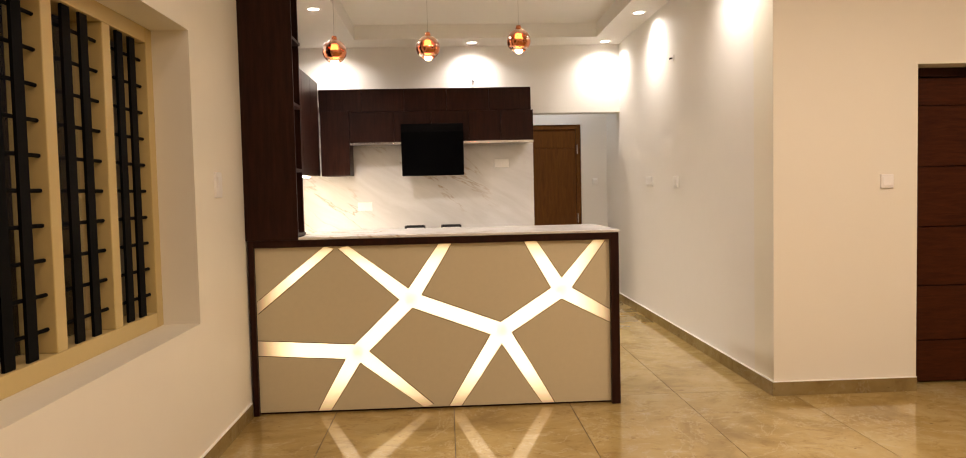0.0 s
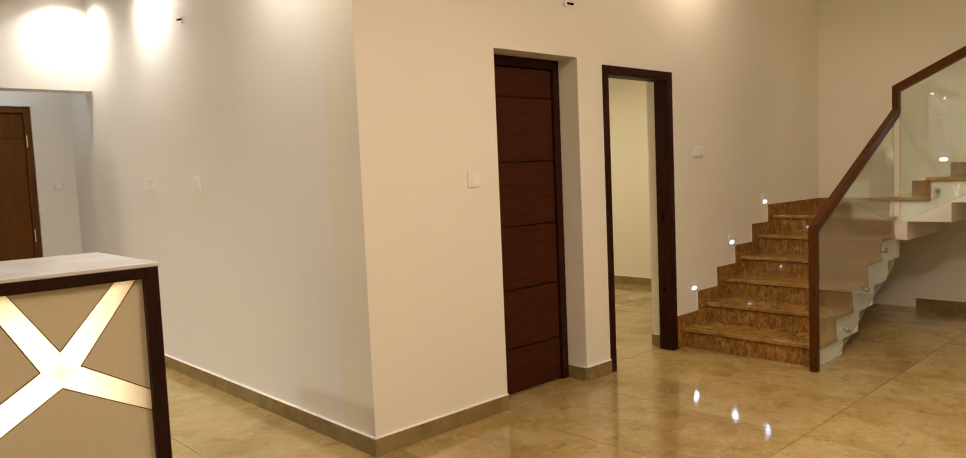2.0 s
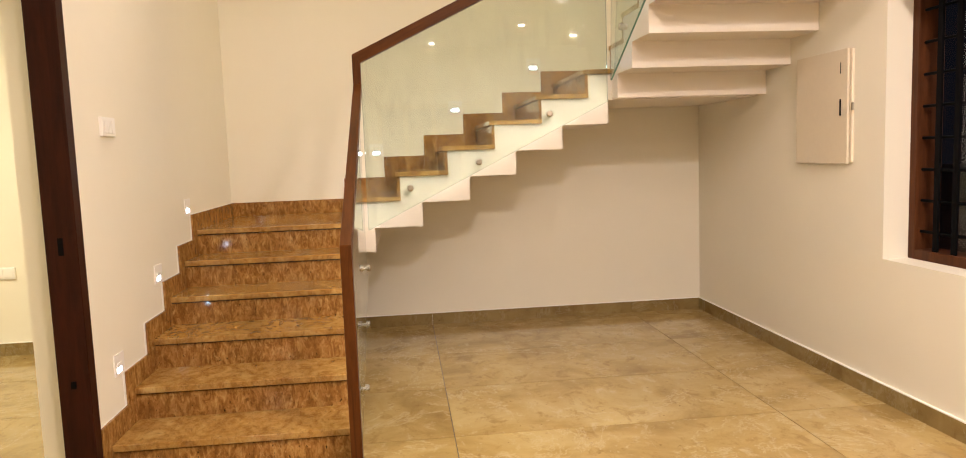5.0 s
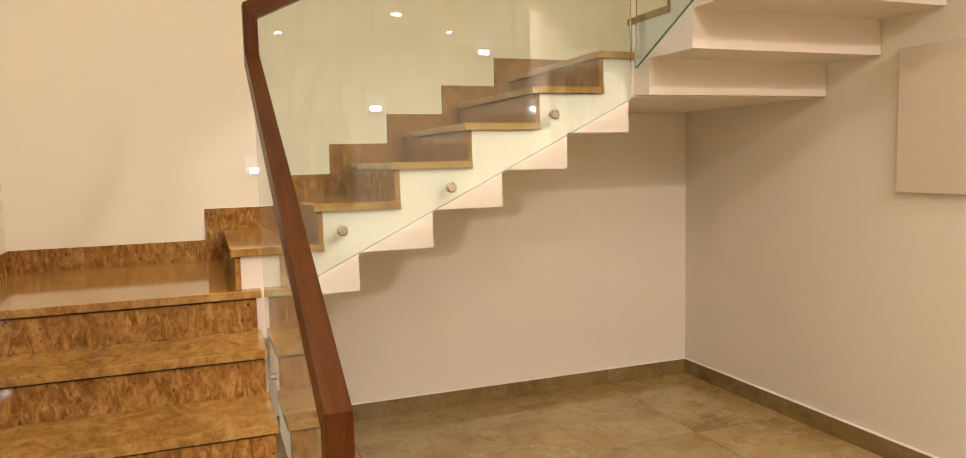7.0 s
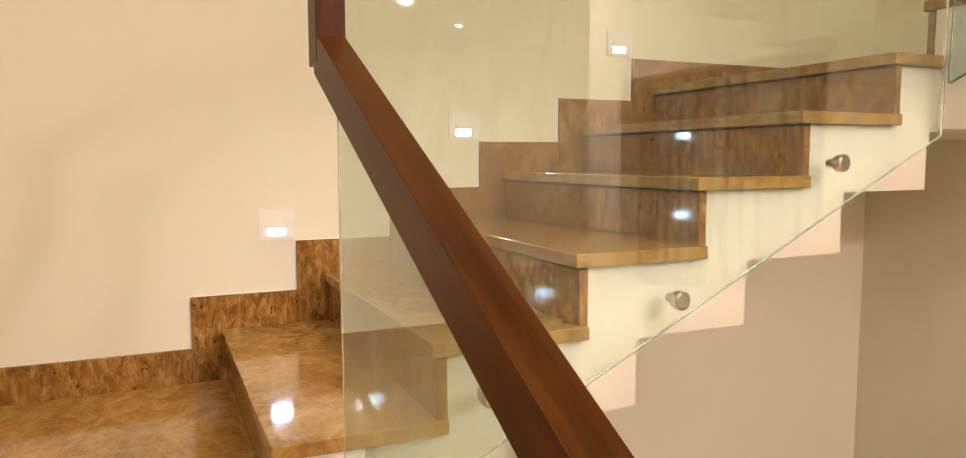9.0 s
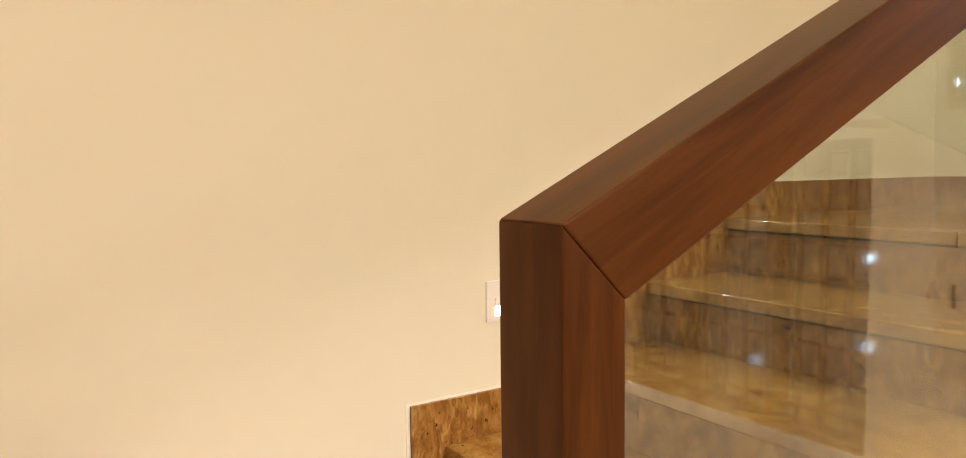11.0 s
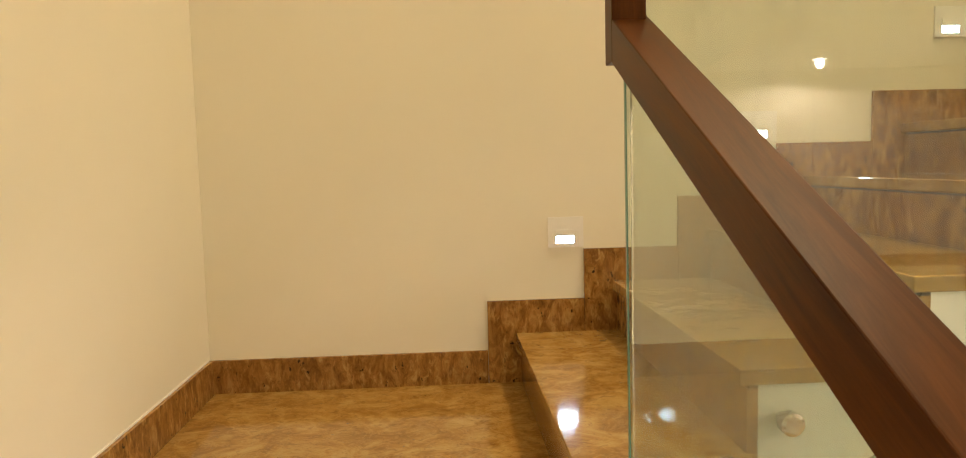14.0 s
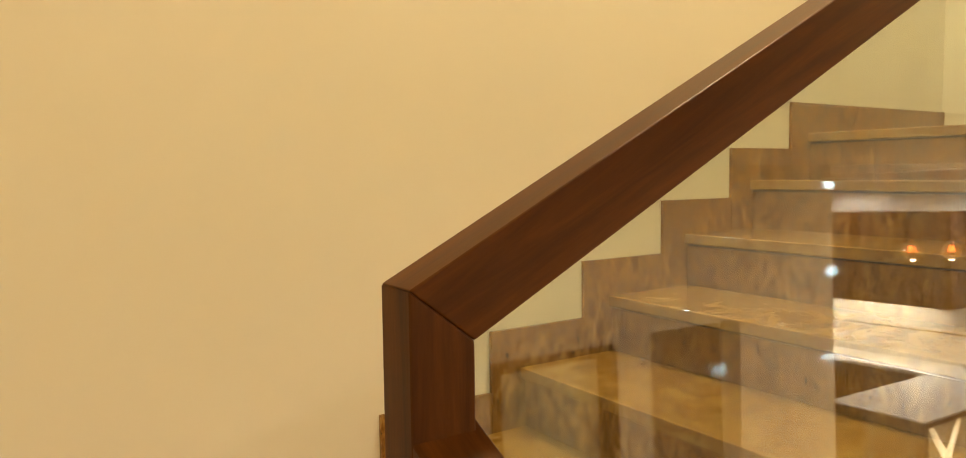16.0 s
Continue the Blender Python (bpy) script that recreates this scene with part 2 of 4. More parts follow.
def rail_glass(name, color):
    """Clear glass with a thin film of dust, wiping streaks and fine upright scratches."""
    m = clear_glass(name, color)
    nt = m.node_tree
    smear = noise_tex(nt, shifted(nt, coords(nt, (2.6, 2.6, 0.8), (12, 9, 0)), 3), 2.8, 8, 0.7, 1.6)
    scratch = noise_tex(nt, shifted(nt, coords(nt, (22, 22, 2.0), (6, 5, 0)), 5), 2.0, 6, 0.7, 0.8)
    front, back, film = nt.nodes.new("ShaderNodeBsdfDiffuse"), nt.nodes.new("ShaderNodeBsdfTranslucent"), nt.nodes.new("ShaderNodeAddShader")
    for i, node in enumerate((front, back)):
        node.inputs["Color"].default_value = (0.45, 0.46, 0.40, 1)
        nt.links.new(node.outputs[0], film.inputs[i])
    dust = blend(nt, 1.0, ramp(nt, smear, [(0.40, (0.012, 0.012, 0.012)), (0.55, (0.034, 0.034, 0.034)), (0.75, (0.10, 0.10, 0.10))]),
                 ramp(nt, scratch, [(0.56, (0, 0, 0)), (0.72, (0.05, 0.05, 0.05))]), "ADD")
    mix = nt.nodes.new("ShaderNodeMixShader")
    nt.links.new(dust, mix.inputs[0])
    nt.links.new(nt.nodes["Principled BSDF"].outputs[0], mix.inputs[1])
    nt.links.new(film.outputs[0], mix.inputs[2])
    nt.links.new(mix.outputs[0], nt.nodes["Material Output"].inputs["Surface"])
    return m


def clear_glass(name, color):
    m, nt, b = nodes_of(name)
    b.inputs["Base Color"].default_value = (*color, 1)
    b.inputs["Roughness"].default_value = 0.0
    b.inputs["IOR"].default_value = 1.5
    b.inputs["Transmission Weight"].default_value = 1.0
    return m


WALL = paint("cream_wall_paint", (0.80, 0.758, 0.635))
WALL_KITCHEN = paint("white_wall_paint", (0.80, 0.775, 0.72))
CEILING = paint("white_ceiling_paint", (0.80, 0.78, 0.73), 0.7)
SOFFIT = paint("white_stair_paint", (0.76, 0.70, 0.61), 0.5)
FLOOR = beige_marble("polished_beige_tile", 0.06, 0.82)
GROUT = plain("tile_grout", (0.10, 0.07, 0.04), 0.8)
SKIRT = beige_marble("skirting_tile", 0.22, 0.54)
TREAD = tread_stone("brown_marble_tread")
RISER = riser_stone("brown_marble_riser")
TEAK = (0.030, 0.0078, 0.0013), (0.148, 0.049, 0.0085)
RAIL_POST = wood("teak_post", *TEAK, (11, 11, 0.9), 0.34, 0.0)
RAIL_LOWER = wood("teak_lower_rail", *TEAK, (0.9, 11, 11), 0.34, 0.0, (0, 26.7, 0))
RAIL_MIDDLE = wood("teak_middle_rail", *TEAK, (11, 0.9, 11), 0.34, 0.0, (25.7, 0, 0))
RAIL_UPPER = wood("teak_upper_rail", *TEAK, (0.9, 11, 11), 0.34, 0.0, (0, -27.0, 0))
DOOR = wood("dark_teak_door", (0.024, 0.0056, 0.0016), (0.080, 0.0205, 0.0055), (2, 2, 16), 0.5, 0.0)
DOOR_FRAME = wood("dark_teak_frame", (0.013, 0.003, 0.0012), (0.045, 0.0105, 0.0038), (12, 12, 1.2), 0.45, 0.0)
KITCHEN_DOOR = wood("brown_teak_door", (0.085, 0.030, 0.0045), (0.17, 0.065, 0.012), (10, 10, 1.1), 0.5, 0.0)
LAMINATE = wood("dark_walnut_laminate", (0.012, 0.0034, 0.0018), (0.040, 0.0125, 0.0066), (12, 12, 1.0), 0.42, 0.0)
MARBLE = white_marble("veined_white_marble")
PANEL = plain("beige_laminate", (0.60, 0.525, 0.345), 0.42)
FILLER = paint("white_filler", (0.86, 0.84, 0.79), 0.6)
DARK_GAP = plain("dark_cut_edge", (0.05, 0.03, 0.015), 0.7)
# stone joint, darkened so that it also paints the shade under the nosings
SHADE_JOINT = plain("dark_joint_and_shade", (0.035, 0.014, 0.005), 0.8)
PLASTIC = plain("white_switch_plastic", (0.86, 0.84, 0.80), 0.3)
CREAM_FRAME = plain("cream_window_paint", (0.55, 0.42, 0.17), 0.4)
WINDOW_WOOD = wood("teak_window_frame", (0.030, 0.009, 0.003), (0.105, 0.036, 0.011), (9, 9, 1.2), 0.45, 0.0)
BLACK_IRON = plain("black_iron", (0.003, 0.003, 0.0033), 0.6)
BLACK_IRON.node_tree.nodes["Principled BSDF"].inputs["Specular IOR Level"].default_value = 0.04
BLACK_GLASS = plain("black_hood_glass", (0.003, 0.003, 0.0035), 0.08)
BLACK_GLASS.node_tree.nodes["Principled BSDF"].inputs["Specular IOR Level"].default_value = 0.06
BLACK_ENAMEL = plain("black_cast_iron", (0.008, 0.008, 0.008), 0.4)
STEEL = plain("brushed_steel", (0.62, 0.60, 0.57), 0.22, 1.0)
COPPER = plain("copper_fitting", (0.72, 0.27, 0.13), 0.12, 1.0)
COPPER_GLASS = plain("copper_tinted_glass", (0.80, 0.24, 0.08), 0.06, 0.35)
COPPER_GLASS.node_tree.nodes["Principled BSDF"].inputs["Transmission Weight"].default_value = 0.85
METAL_BOX = plain("cream_powder_coat", (0.70, 0.62, 0.48), 0.35)
STRIP = strip_glow("warm_strip_light")
LAMP_WHITE = glow("white_led", (1.0, 0.93, 0.82), 30.0)
LAMP_COOL = glow("cool_step_led", (0.58, 0.80, 1.0), 95.0)
LAMP_BULB = glow("warm_bulb", (1.0, 0.66, 0.36), 40.0)
LED_TAPE = glow("warm_led_tape", (1.0, 0.84, 0.60), 45.0)
GLASS = rail_glass("greenish_glass", (0.785, 0.865, 0.80))
GLASS_EDGE = plain("green_glass_edge", (0.20, 0.42, 0.32), 0.12)
GLASS_EDGE.node_tree.nodes["Principled BSDF"].inputs["Transmission Weight"].default_value = 0.5
PANE = clear_glass("window_glass", (0.9, 0.92, 0.92))
PANE.node_tree.nodes["Principled BSDF"].inputs["IOR"].default_value = 1.3

# ---- building helpers ----
ORIGIN = {}


def box(bm, x0, x1, y0, y1, z0, z1, bevel=0.0):
    m = Matrix.Translation(((x0 + x1) / 2, (y0 + y1) / 2, (z0 + z1) / 2)) @ Matrix.Diagonal((abs(x1 - x0), abs(y1 - y0), abs(z1 - z0), 1))
    vs = bmesh.ops.create_cube(bm, size=1, matrix=m)["verts"]
    if bevel:
        es = list({e for v in vs for e in v.link_edges})
        bmesh.ops.bevel(bm, geom=es, offset=bevel, segments=2, profile=0.5, affect="EDGES")
    return bm


def boxes(*sizes, bevel=0.0):
    bm = bmesh.new()
    for s in sizes:
        box(bm, *s, bevel=bevel)
    return bm


def prism(bm, pts, axis, a, b, bevel=0.0):
    """The polygon pts, in the plane across axis, drawn out along axis from a to b."""
    def at(p, d):
        return {"x": (d, p[0], p[1]), "y": (p[0], d, p[1]), "z": (p[0], p[1], d)}[axis]
    lo = [bm.verts.new(at(p, a)) for p in pts]
    hi = [bm.verts.new(at(p, b)) for p in pts]
    faces = [bm.faces.new(lo), bm.faces.new(hi[::-1])]
    n = len(pts)
    for i in range(n):
        faces.append(bm.faces.new((lo[i], hi[i], hi[(i + 1) % n], lo[(i + 1) % n])))
    bmesh.ops.recalc_face_normals(bm, faces=faces)
    if bevel:
        es = list({e for f in faces for e in f.edges})
        bmesh.ops.bevel(bm, geom=es, offset=bevel, segments=2, profile=0.5, affect="EDGES")
    return bm


def rod(bm, p, q, r, seg=12, r2=None):
    p, q = Vector(p), Vector(q)
    m = Matrix.Translation((p + q) / 2) @ (q - p).to_track_quat("Z", "Y").to_matrix().to_4x4()
    bmesh.ops.create_cone(bm, cap_ends=True, segments=seg, radius1=r, radius2=r if r2 is None else r2, depth=(q - p).length, matrix=m)
    return bm


def lathe(bm, profile, centre, seg=28):
    """Turns (radius, height) pairs round the upright axis through centre."""
    rings = []
    for r, h in profile:
        rings.append([bm.verts.new((centre[0] + r * math.cos(i * math.tau / seg), centre[1] + r * math.sin(i * math.tau / seg), centre[2] + h)) for i in range(seg)])
    for a, b in zip(rings, rings[1:]):
        for i in range(seg):
            f = bm.faces.new((a[i], a[(i + 1) % seg], b[(i + 1) % seg], b[i]))
            f.smooth = True
    return bm


def mesh_of(name, bm, material):
    me = bpy.data.meshes.new(name)
    bm.to_mesh(me)
    bm.free()
    me.materials.append(material)
    return me


def thing(name, origin, label, category, group="", turn=None, kind=""):
    """An Empty at the base of a thing; its parts are given in the world's metres, or in its own where turn is given."""
    ob = new(name)
    ob.empty_display_size = 0.1
    if turn is None:
        ob.location = origin
        ORIGIN[ob.name] = Vector(origin)
    else:
        ob.matrix_basis = turn
        ORIGIN[ob.name] = Vector((0, 0, 0))
    return tagged(ob, label, category, group, kind)


def part(name, bm, material, parent, label=""):
    shift = ORIGIN[parent.name]
    bmesh.ops.translate(bm, verts=bm.verts, vec=-shift)
    ob = new(name, mesh_of(name, bm, material))
    ob.parent = parent
    ORIGIN[ob.name] = shift
    return tagged(ob, label)


def structure(name, bm, material, label, category="wall"):
    return tagged(new(name, mesh_of(name, bm, material)), label, category, kind="structure")


def single(name, bm, material, label, category, group=""):
    return tagged(new(name, mesh_of(name, bm, material)), label, category, group)

# ---- walls, floor base, ceilings ----
XB, YD, YR, XC, XL = 6.861, 3.55, -0.156, 1.361, -2.008
TOP, HIGH = 3.55, 6.1
structure("wall_west", boxes((-2.36, XL, -4.2, 0.62, 0, TOP), (-2.36, XL, 0.62, 2.618, 0, 0.749), (-2.36, XL, 0.62, 2.618, 2.21, TOP),
          (-2.36, XL, 2.618, 3.497, 0, TOP), (-2.8, -2.362, 3.29, 3.497, 0, TOP), (-2.6, -2.0085, 3.4975, 3.60, 0, 1.104)), WALL, "cream painted living room wall with a deep window opening")
structure("wall_kitchen_west", boxes((-2.8, -2.6, 3.50, 7.95, 0, TOP)), WALL_KITCHEN, "white painted kitchen side wall")
structure("wall_kitchen_north", boxes((-2.6, 0.30, 7.75, 7.95, 0, TOP), (0.30, XC, 7.75, 7.95, 2.31, TOP)), WALL_KITCHEN, "white painted kitchen back wall with a passage opening")
structure("wall_passage", boxes((0.10, 0.30, 7.95, 8.5, 0, 2.9), (-0.2, 0.14, 8.5, 8.7, 0, 2.9), (1.02, XC + 0.2, 8.5, 8.7, 0, 2.9), (0.14, 1.02, 8.5, 8.7, 2.235, 2.9)), WALL_KITCHEN, "white painted passage wall behind the kitchen")
structure("wall_corridor", boxes((XC, XC + 0.2, 3.85, 8.5, 0, TOP)), WALL_KITCHEN, "white painted long wall beside the kitchen")
structure("wall_north", boxes((XC, 2.322, YD, 3.85, 0, TOP), (2.322, 3.081, YD, 3.85, 2.146, TOP), (3.081, 3.343, YD, 3.85, 0, TOP), (3.343, 4.189, YD, 3.77, 2.12, TOP),
          (4.189, XB, YD, 3.77, 0, TOP), (4.7, XB, YD, 3.85, TOP, HIGH), (2.322, 3.081, 3.80, 3.85, 0, 2.146)), WALL, "cream painted wall with two door openings")
structure("wall_east", boxes((XB, XB + 0.2, -0.343, 7.6, 0, HIGH)), WALL, "cream painted wall behind the stairs")
structure("wall_south", boxes((4.542, XB, -0.443, YR, 0, HIGH), (2.85, 4.542, -0.443, YR, 0, 0.735), (2.85, 4.542, -0.443, YR, 2.12, HIGH), (2.45, 2.85, -0.443, YR, 0, HIGH)), WALL, "cream painted wall with a window under the upper flight")
structure("wall_living_east", boxes((2.45, 2.65, -4.2, -0.443, 0, TOP)), WALL, "cream painted living room wall")
structure("wall_living_south", boxes((-2.36, 2.65, -4.4, -4.2, 0, TOP)), WALL, "cream painted living room end wall")
structure("wall_room", boxes((1.57, 1.77, 3.85, 7.6, 0, 3.2), (1.57, XB, 7.6, 7.8, 0, 3.2), (6.68, XB - 0.002, 3.772, 7.6, 0, 3.2)), WALL, "cream painted wall of the room beyond the doorway")
structure("wall_upper", boxes((2.65, 2.85, YR, 1.25, CEIL + 0.002, HIGH), (2.65, 4.7, 1.25, 1.45, TOP, HIGH), (4.7, 4.9, 1.25, YD, TOP, HIGH)), WALL, "cream painted upper stairwell wall")
T0, T1, TY0, TY1 = -1.75, 1.00, 3.2, 7.30
structure("ceiling_kitchen", boxes((-2.6, T0, 3.50, 7.75, CEIL, TOP), (T1, XC, 3.50, 7.75, CEIL, TOP), (T0, T1, TY1, 7.75, CEIL, TOP), (T0, T1, 3.50, TY1, 3.28, TOP)), CEILING, "white plaster kitchen ceiling with a stepped tray", "ceiling")
structure("ceiling_living", boxes((-2.008, 2.648, -4.2, 3.498, CEIL + 0.001, TOP), (2.65, 4.9, 1.252, YD, CEIL + 0.001, TOP - 0.002)), CEILING, "white plaster living room ceiling", "ceiling")
structure("ceiling_stairwell", boxes((2.45, XB + 0.2, -0.443, 3.85, HIGH, HIGH + 0.1)), CEILING, "white plaster stairwell ceiling", "ceiling")
structure("ceiling_room", boxes((1.77, 6.68, 3.772, 7.6, 3.1, 3.2)), CEILING, "white plaster ceiling of the far room", "ceiling")
structure("ceiling_passage", boxes((0.1, XC, 7.95, 8.5, 2.9, 3.0)), CEILING, "white plaster passage ceiling", "ceiling")
structure("ground", boxes((-40, 40, -40, 40, -0.30, -0.20)), plain("dark_earth", (0.05, 0.045, 0.04), 0.9), "dark ground outside at night", "ground")


def skirting(name, x0, y0, x1, y1, nx, ny, first=0.8, h=0.09):
    """Tile skirting along a wall from one end to the other; nx, ny point into the room."""
    run = Vector((x1 - x0, y1 - y0))
    length, d = run.length, run.normalized()
    base = thing(name, (x0, y0, 0), "brown-beige tile skirting along the wall", "baseboard", kind="structure")
    a, b = 0.0, first
    while a < length - 0.01:
        b = min(b, length)
        bm = bmesh.new()
        p, q = Vector((x0, y0)) + d * (a + 0.001), Vector((x0, y0)) + d * (b - 0.001)
        o = Vector((nx, ny)) * 0.013
        xs, ys = sorted((p.x, q.x, (p + o).x, (q + o).x)), sorted((p.y, q.y, (p + o).y, (q + o).y))
        box(bm, xs[0], xs[-1], ys[0], ys[-1], 0.0, h)
        part("skirting_tile", bm, SKIRT, base)
        part("filler_band", boxes((xs[0], xs[-1], ys[0], ys[-1], h + 0.0005, h + 0.006)), FILLER, base, "white joint filler along the tile's top")
        a, b = b, b + 1.63


skirting("baseboard_west", XL, 3.48, XL, -4.2, 1, 0, 1.4)
skirting("baseboard_corridor", XC, YD - 0.013, XC, 8.5, -1, 0, 1.2)
skirting("baseboard_north", XC - 0.013, YD, 2.322, YD, 0, -1, 1.4)
skirting("baseboard_pier", 3.081, YD, 3.343, YD, 0, -1, 1.4)
skirting("baseboard_pier_side", 3.081, YD, 3.081, 3.70, -1, 0, 1.4)
skirting("baseboard_doorway", 4.189, 3.665, 4.189, 3.77, -1, 0, 1.4)
skirting("baseboard_east", XB, 2.06 + 0.6, XB, YR, -1, 0, 0.6)
skirting("baseboard_south", XB, YR, 2.45, YR, 0, 1, 0.65)
skirting("baseboard_room", 6.68, 7.6, 6.68, 3.772, -1, 0, 0.8)
skirting("baseboard_passage", 1.02, 8.5, XC, 8.5, 0, -1, 0.8)

# ---- the staircase ----
R, HS = 0.155, 0.102
G1, G2, G3 = 0.308, 0.312, 0.304
N1, N2, N3 = 4.275, 2.612, 5.918      # noses of the first steps
W2, W3, W1 = 5.865, 0.850, 2.535       # open sides of the flights
Z1, Z2, Z3 = 6 * R, 12 * R, 20 * R


def steps_profile(n, g, zb, end, floor=False):
    """The side of a folded concrete flight: distance from the first nose, height."""
    top = [(0.02, zb if floor else zb - 0.19)]
    for k in range(1, n + 1):
        top.append((0.02 + (k - 1) * g, zb + k * R - 0.03))
        top.append((0.02 + k * g if k < n else end, zb + k * R - 0.03))
    low = [(end, zb + n * R - 0.197)]
    for k in range(n - 1, -1, -1):
        z = zb - 0.197 + k * R
        low.append((0.172 + k * g, z + R))
        low.append((0.172 + k * g, max(z, 0.0)))
        if floor and z <= 0:
            break
    return top + low


stairs = thing("staircase", (N1, 3.04, 0), "folded concrete staircase with brown marble treads and white sides", "staircase", kind="structure")
bm = prism(bmesh.new(), [(N1 + s, z) for s, z in steps_profile(6, G1, 0.0, XB - N1 - 0.002, True)], "y", W1, YD - 0.002)
part("lower_flight_slab", bm, SOFFIT, stairs, "white painted folded concrete flight")
bm = prism(bmesh.new(), [(N2 - s, z - 0.002) for s, z in steps_profile(6, G2, Z1, N2 - YR - 0.002)], "x", W2, XB - 0.002)
part("middle_flight_slab", bm, SOFFIT, stairs, "white painted folded concrete flight")
bm = prism(bmesh.new(), [(N3 - s, z + 0.001) for s, z in steps_profile(8, G3, Z2, N3 - 2.852)], "y", YR + 0.002, W3)
part("upper_flight_slab", bm, SOFFIT, stairs, "white painted folded concrete flight")
for k in range(1, 7):
    x = N1 + (k - 1) * G1
    e = XB - 0.012 if k == 6 else x + G1 + 0.035
    part("tread", box(bmesh.new(), x, e, 2.520 if k < 6 else 2.51, 3.538, k * R - 0.03, k * R, 0.003), TREAD, stairs)
    part("riser", boxes((x + 0.014, x + 0.034, 2.529, 3.538, (k - 1) * R + 0.0005, k * R - 0.037)), RISER, stairs)
    # recessed dark strip: joint plus the nosing's shade, put in as colour
    part("joint", boxes((x + 0.019, x + 0.034, 2.530, 3.538, k * R - 0.0368, k * R - 0.0302)), SHADE_JOINT, stairs, "dark strip for the joint and the shade under the nosing")
    y = N2 - (k - 1) * G2
    e = YR + 0.012 if k == 6 else y - G2 - 0.035
    part("tread", box(bmesh.new(), 5.843, XB - 0.012, e, y, Z1 + k * R - 0.03, Z1 + k * R, 0.003), TREAD, stairs)
    part("riser", boxes((5.852, XB - 0.012, y - 0.034, y - 0.014, Z1 + (k - 1) * R + 0.0005, Z1 + k * R - 0.036)), RISER, stairs)
    part("joint", boxes((5.853, XB - 0.012, y - 0.034, y - 0.018, Z1 + k * R - 0.0358, Z1 + k * R - 0.0302)), SHADE_JOINT, stairs, "dark strip for the joint and the shade under the nosing")
for k in range(1, 9):
    x = N3 - (k - 1) * G3
    e = 2.862 if k == 8 else x - G3 - 0.035
    part("tread", box(bmesh.new(), e, x, YR + 0.012, 0.856, Z2 + k * R - 0.03, Z2 + k * R, 0.003), TREAD, stairs)
    part("riser", boxes((x - 0.034, x - 0.014, YR + 0.012, 0.853, Z2 + (k - 1) * R + 0.0005, Z2 + k * R - 0.036)), RISER, stairs)
    part("joint", boxes((x - 0.034, x - 0.018, YR + 0.012, 0.852, Z2 + k * R - 0.0358, Z2 + k * R - 0.0302)), SHADE_JOINT, stairs, "dark strip for the joint and the shade under the nosing")
# stepped skirting against the walls
for k in range(1, 7):
    x = 4.2 + (k - 1) * G1
    e = XB - 0.012 if k == 6 else x + G1 - 0.001
    part("skirting_piece", boxes((x, e, 3.538, YD - 0.001, max((k - 1) * R - 0.02, 0), k * R + HS)), RISER, stairs)
    y = 2.694 - (k - 1) * G2
    e = YR + 0.012 if k == 6 else y - G2 + 0.001
    part("skirting_piece", boxes((XB - 0.012, XB - 0.001, e, y, Z1 + (k - 1) * R - 0.02, Z1 + k * R + HS)), RISER, stairs)
for k in range(1, 7):
    x, y = 4.2 + (k - 1) * G1, 2.694 - (k - 1) * G2
    ex, ey = (XB - 0.013 if k == 6 else x + G1 - 0.021), (YR + 0.013 if k == 6 else y - G2 + 0.010)
    lo = 0.0 if k == 1 else (k - 1) * R + HS
    part("filler_band", boxes((x - 0.021, x - 0.001, YD - 0.0025, YD + 0.001, lo, k * R + HS + 0.005), (x - 0.001, ex, YD - 0.0025, YD + 0.001, k * R + HS, k * R + HS + 0.005)), FILLER, stairs, "white filler beside the stone skirting")
    part("filler_band", boxes((XB - 0.0025, XB + 0.001, y + 0.001, y + 0.010, Z1 + (k - 1) * R + HS, Z1 + k * R + HS + 0.004), (XB - 0.0025, XB + 0.001, ey, y + 0.001, Z1 + k * R + HS, Z1 + k * R + HS + 0.004)), FILLER, stairs, "white filler beside the stone skirting")
part("skirting_piece", boxes((XB - 0.012, XB - 0.001, 2.695, 3.549, Z1 - 0.02, Z1 + HS)), RISER, stairs)
part("skirting_piece", boxes((6.007, XB - 0.001, YR + 0.001, YR + 0.012, Z2 - 0.02, Z2 + HS)), RISER, stairs)
for k in range(1, 9):
    x = 6.006 - (k - 1) * G3
    e = 2.852 if k == 8 else x - G3 + 0.001
    part("skirting_piece", boxes((e, x, YR + 0.001, YR + 0.012, Z2 + (k - 1) * R - 0.02, Z2 + k * R + HS)), RISER, stairs)

# ---- balustrade: teak rail and newel over frameless glass ----
bal = thing("balustrade", (4.195, 2.508, 0), "teak handrail over frameless glass panels with steel buttons", "railing")
S1, S2, S3 = R / G1, 0.968 * R / G2, R / G3
DEP = 0.075     # upright depth of the rail


def rail1(x):
    return 1.751 - S1 * (5.840 - x)


def rail2(y):
    return 1.929 + S2 * (2.478 - y)


def rail3(x):
    return 2.820 + S3 * (5.839 - x)


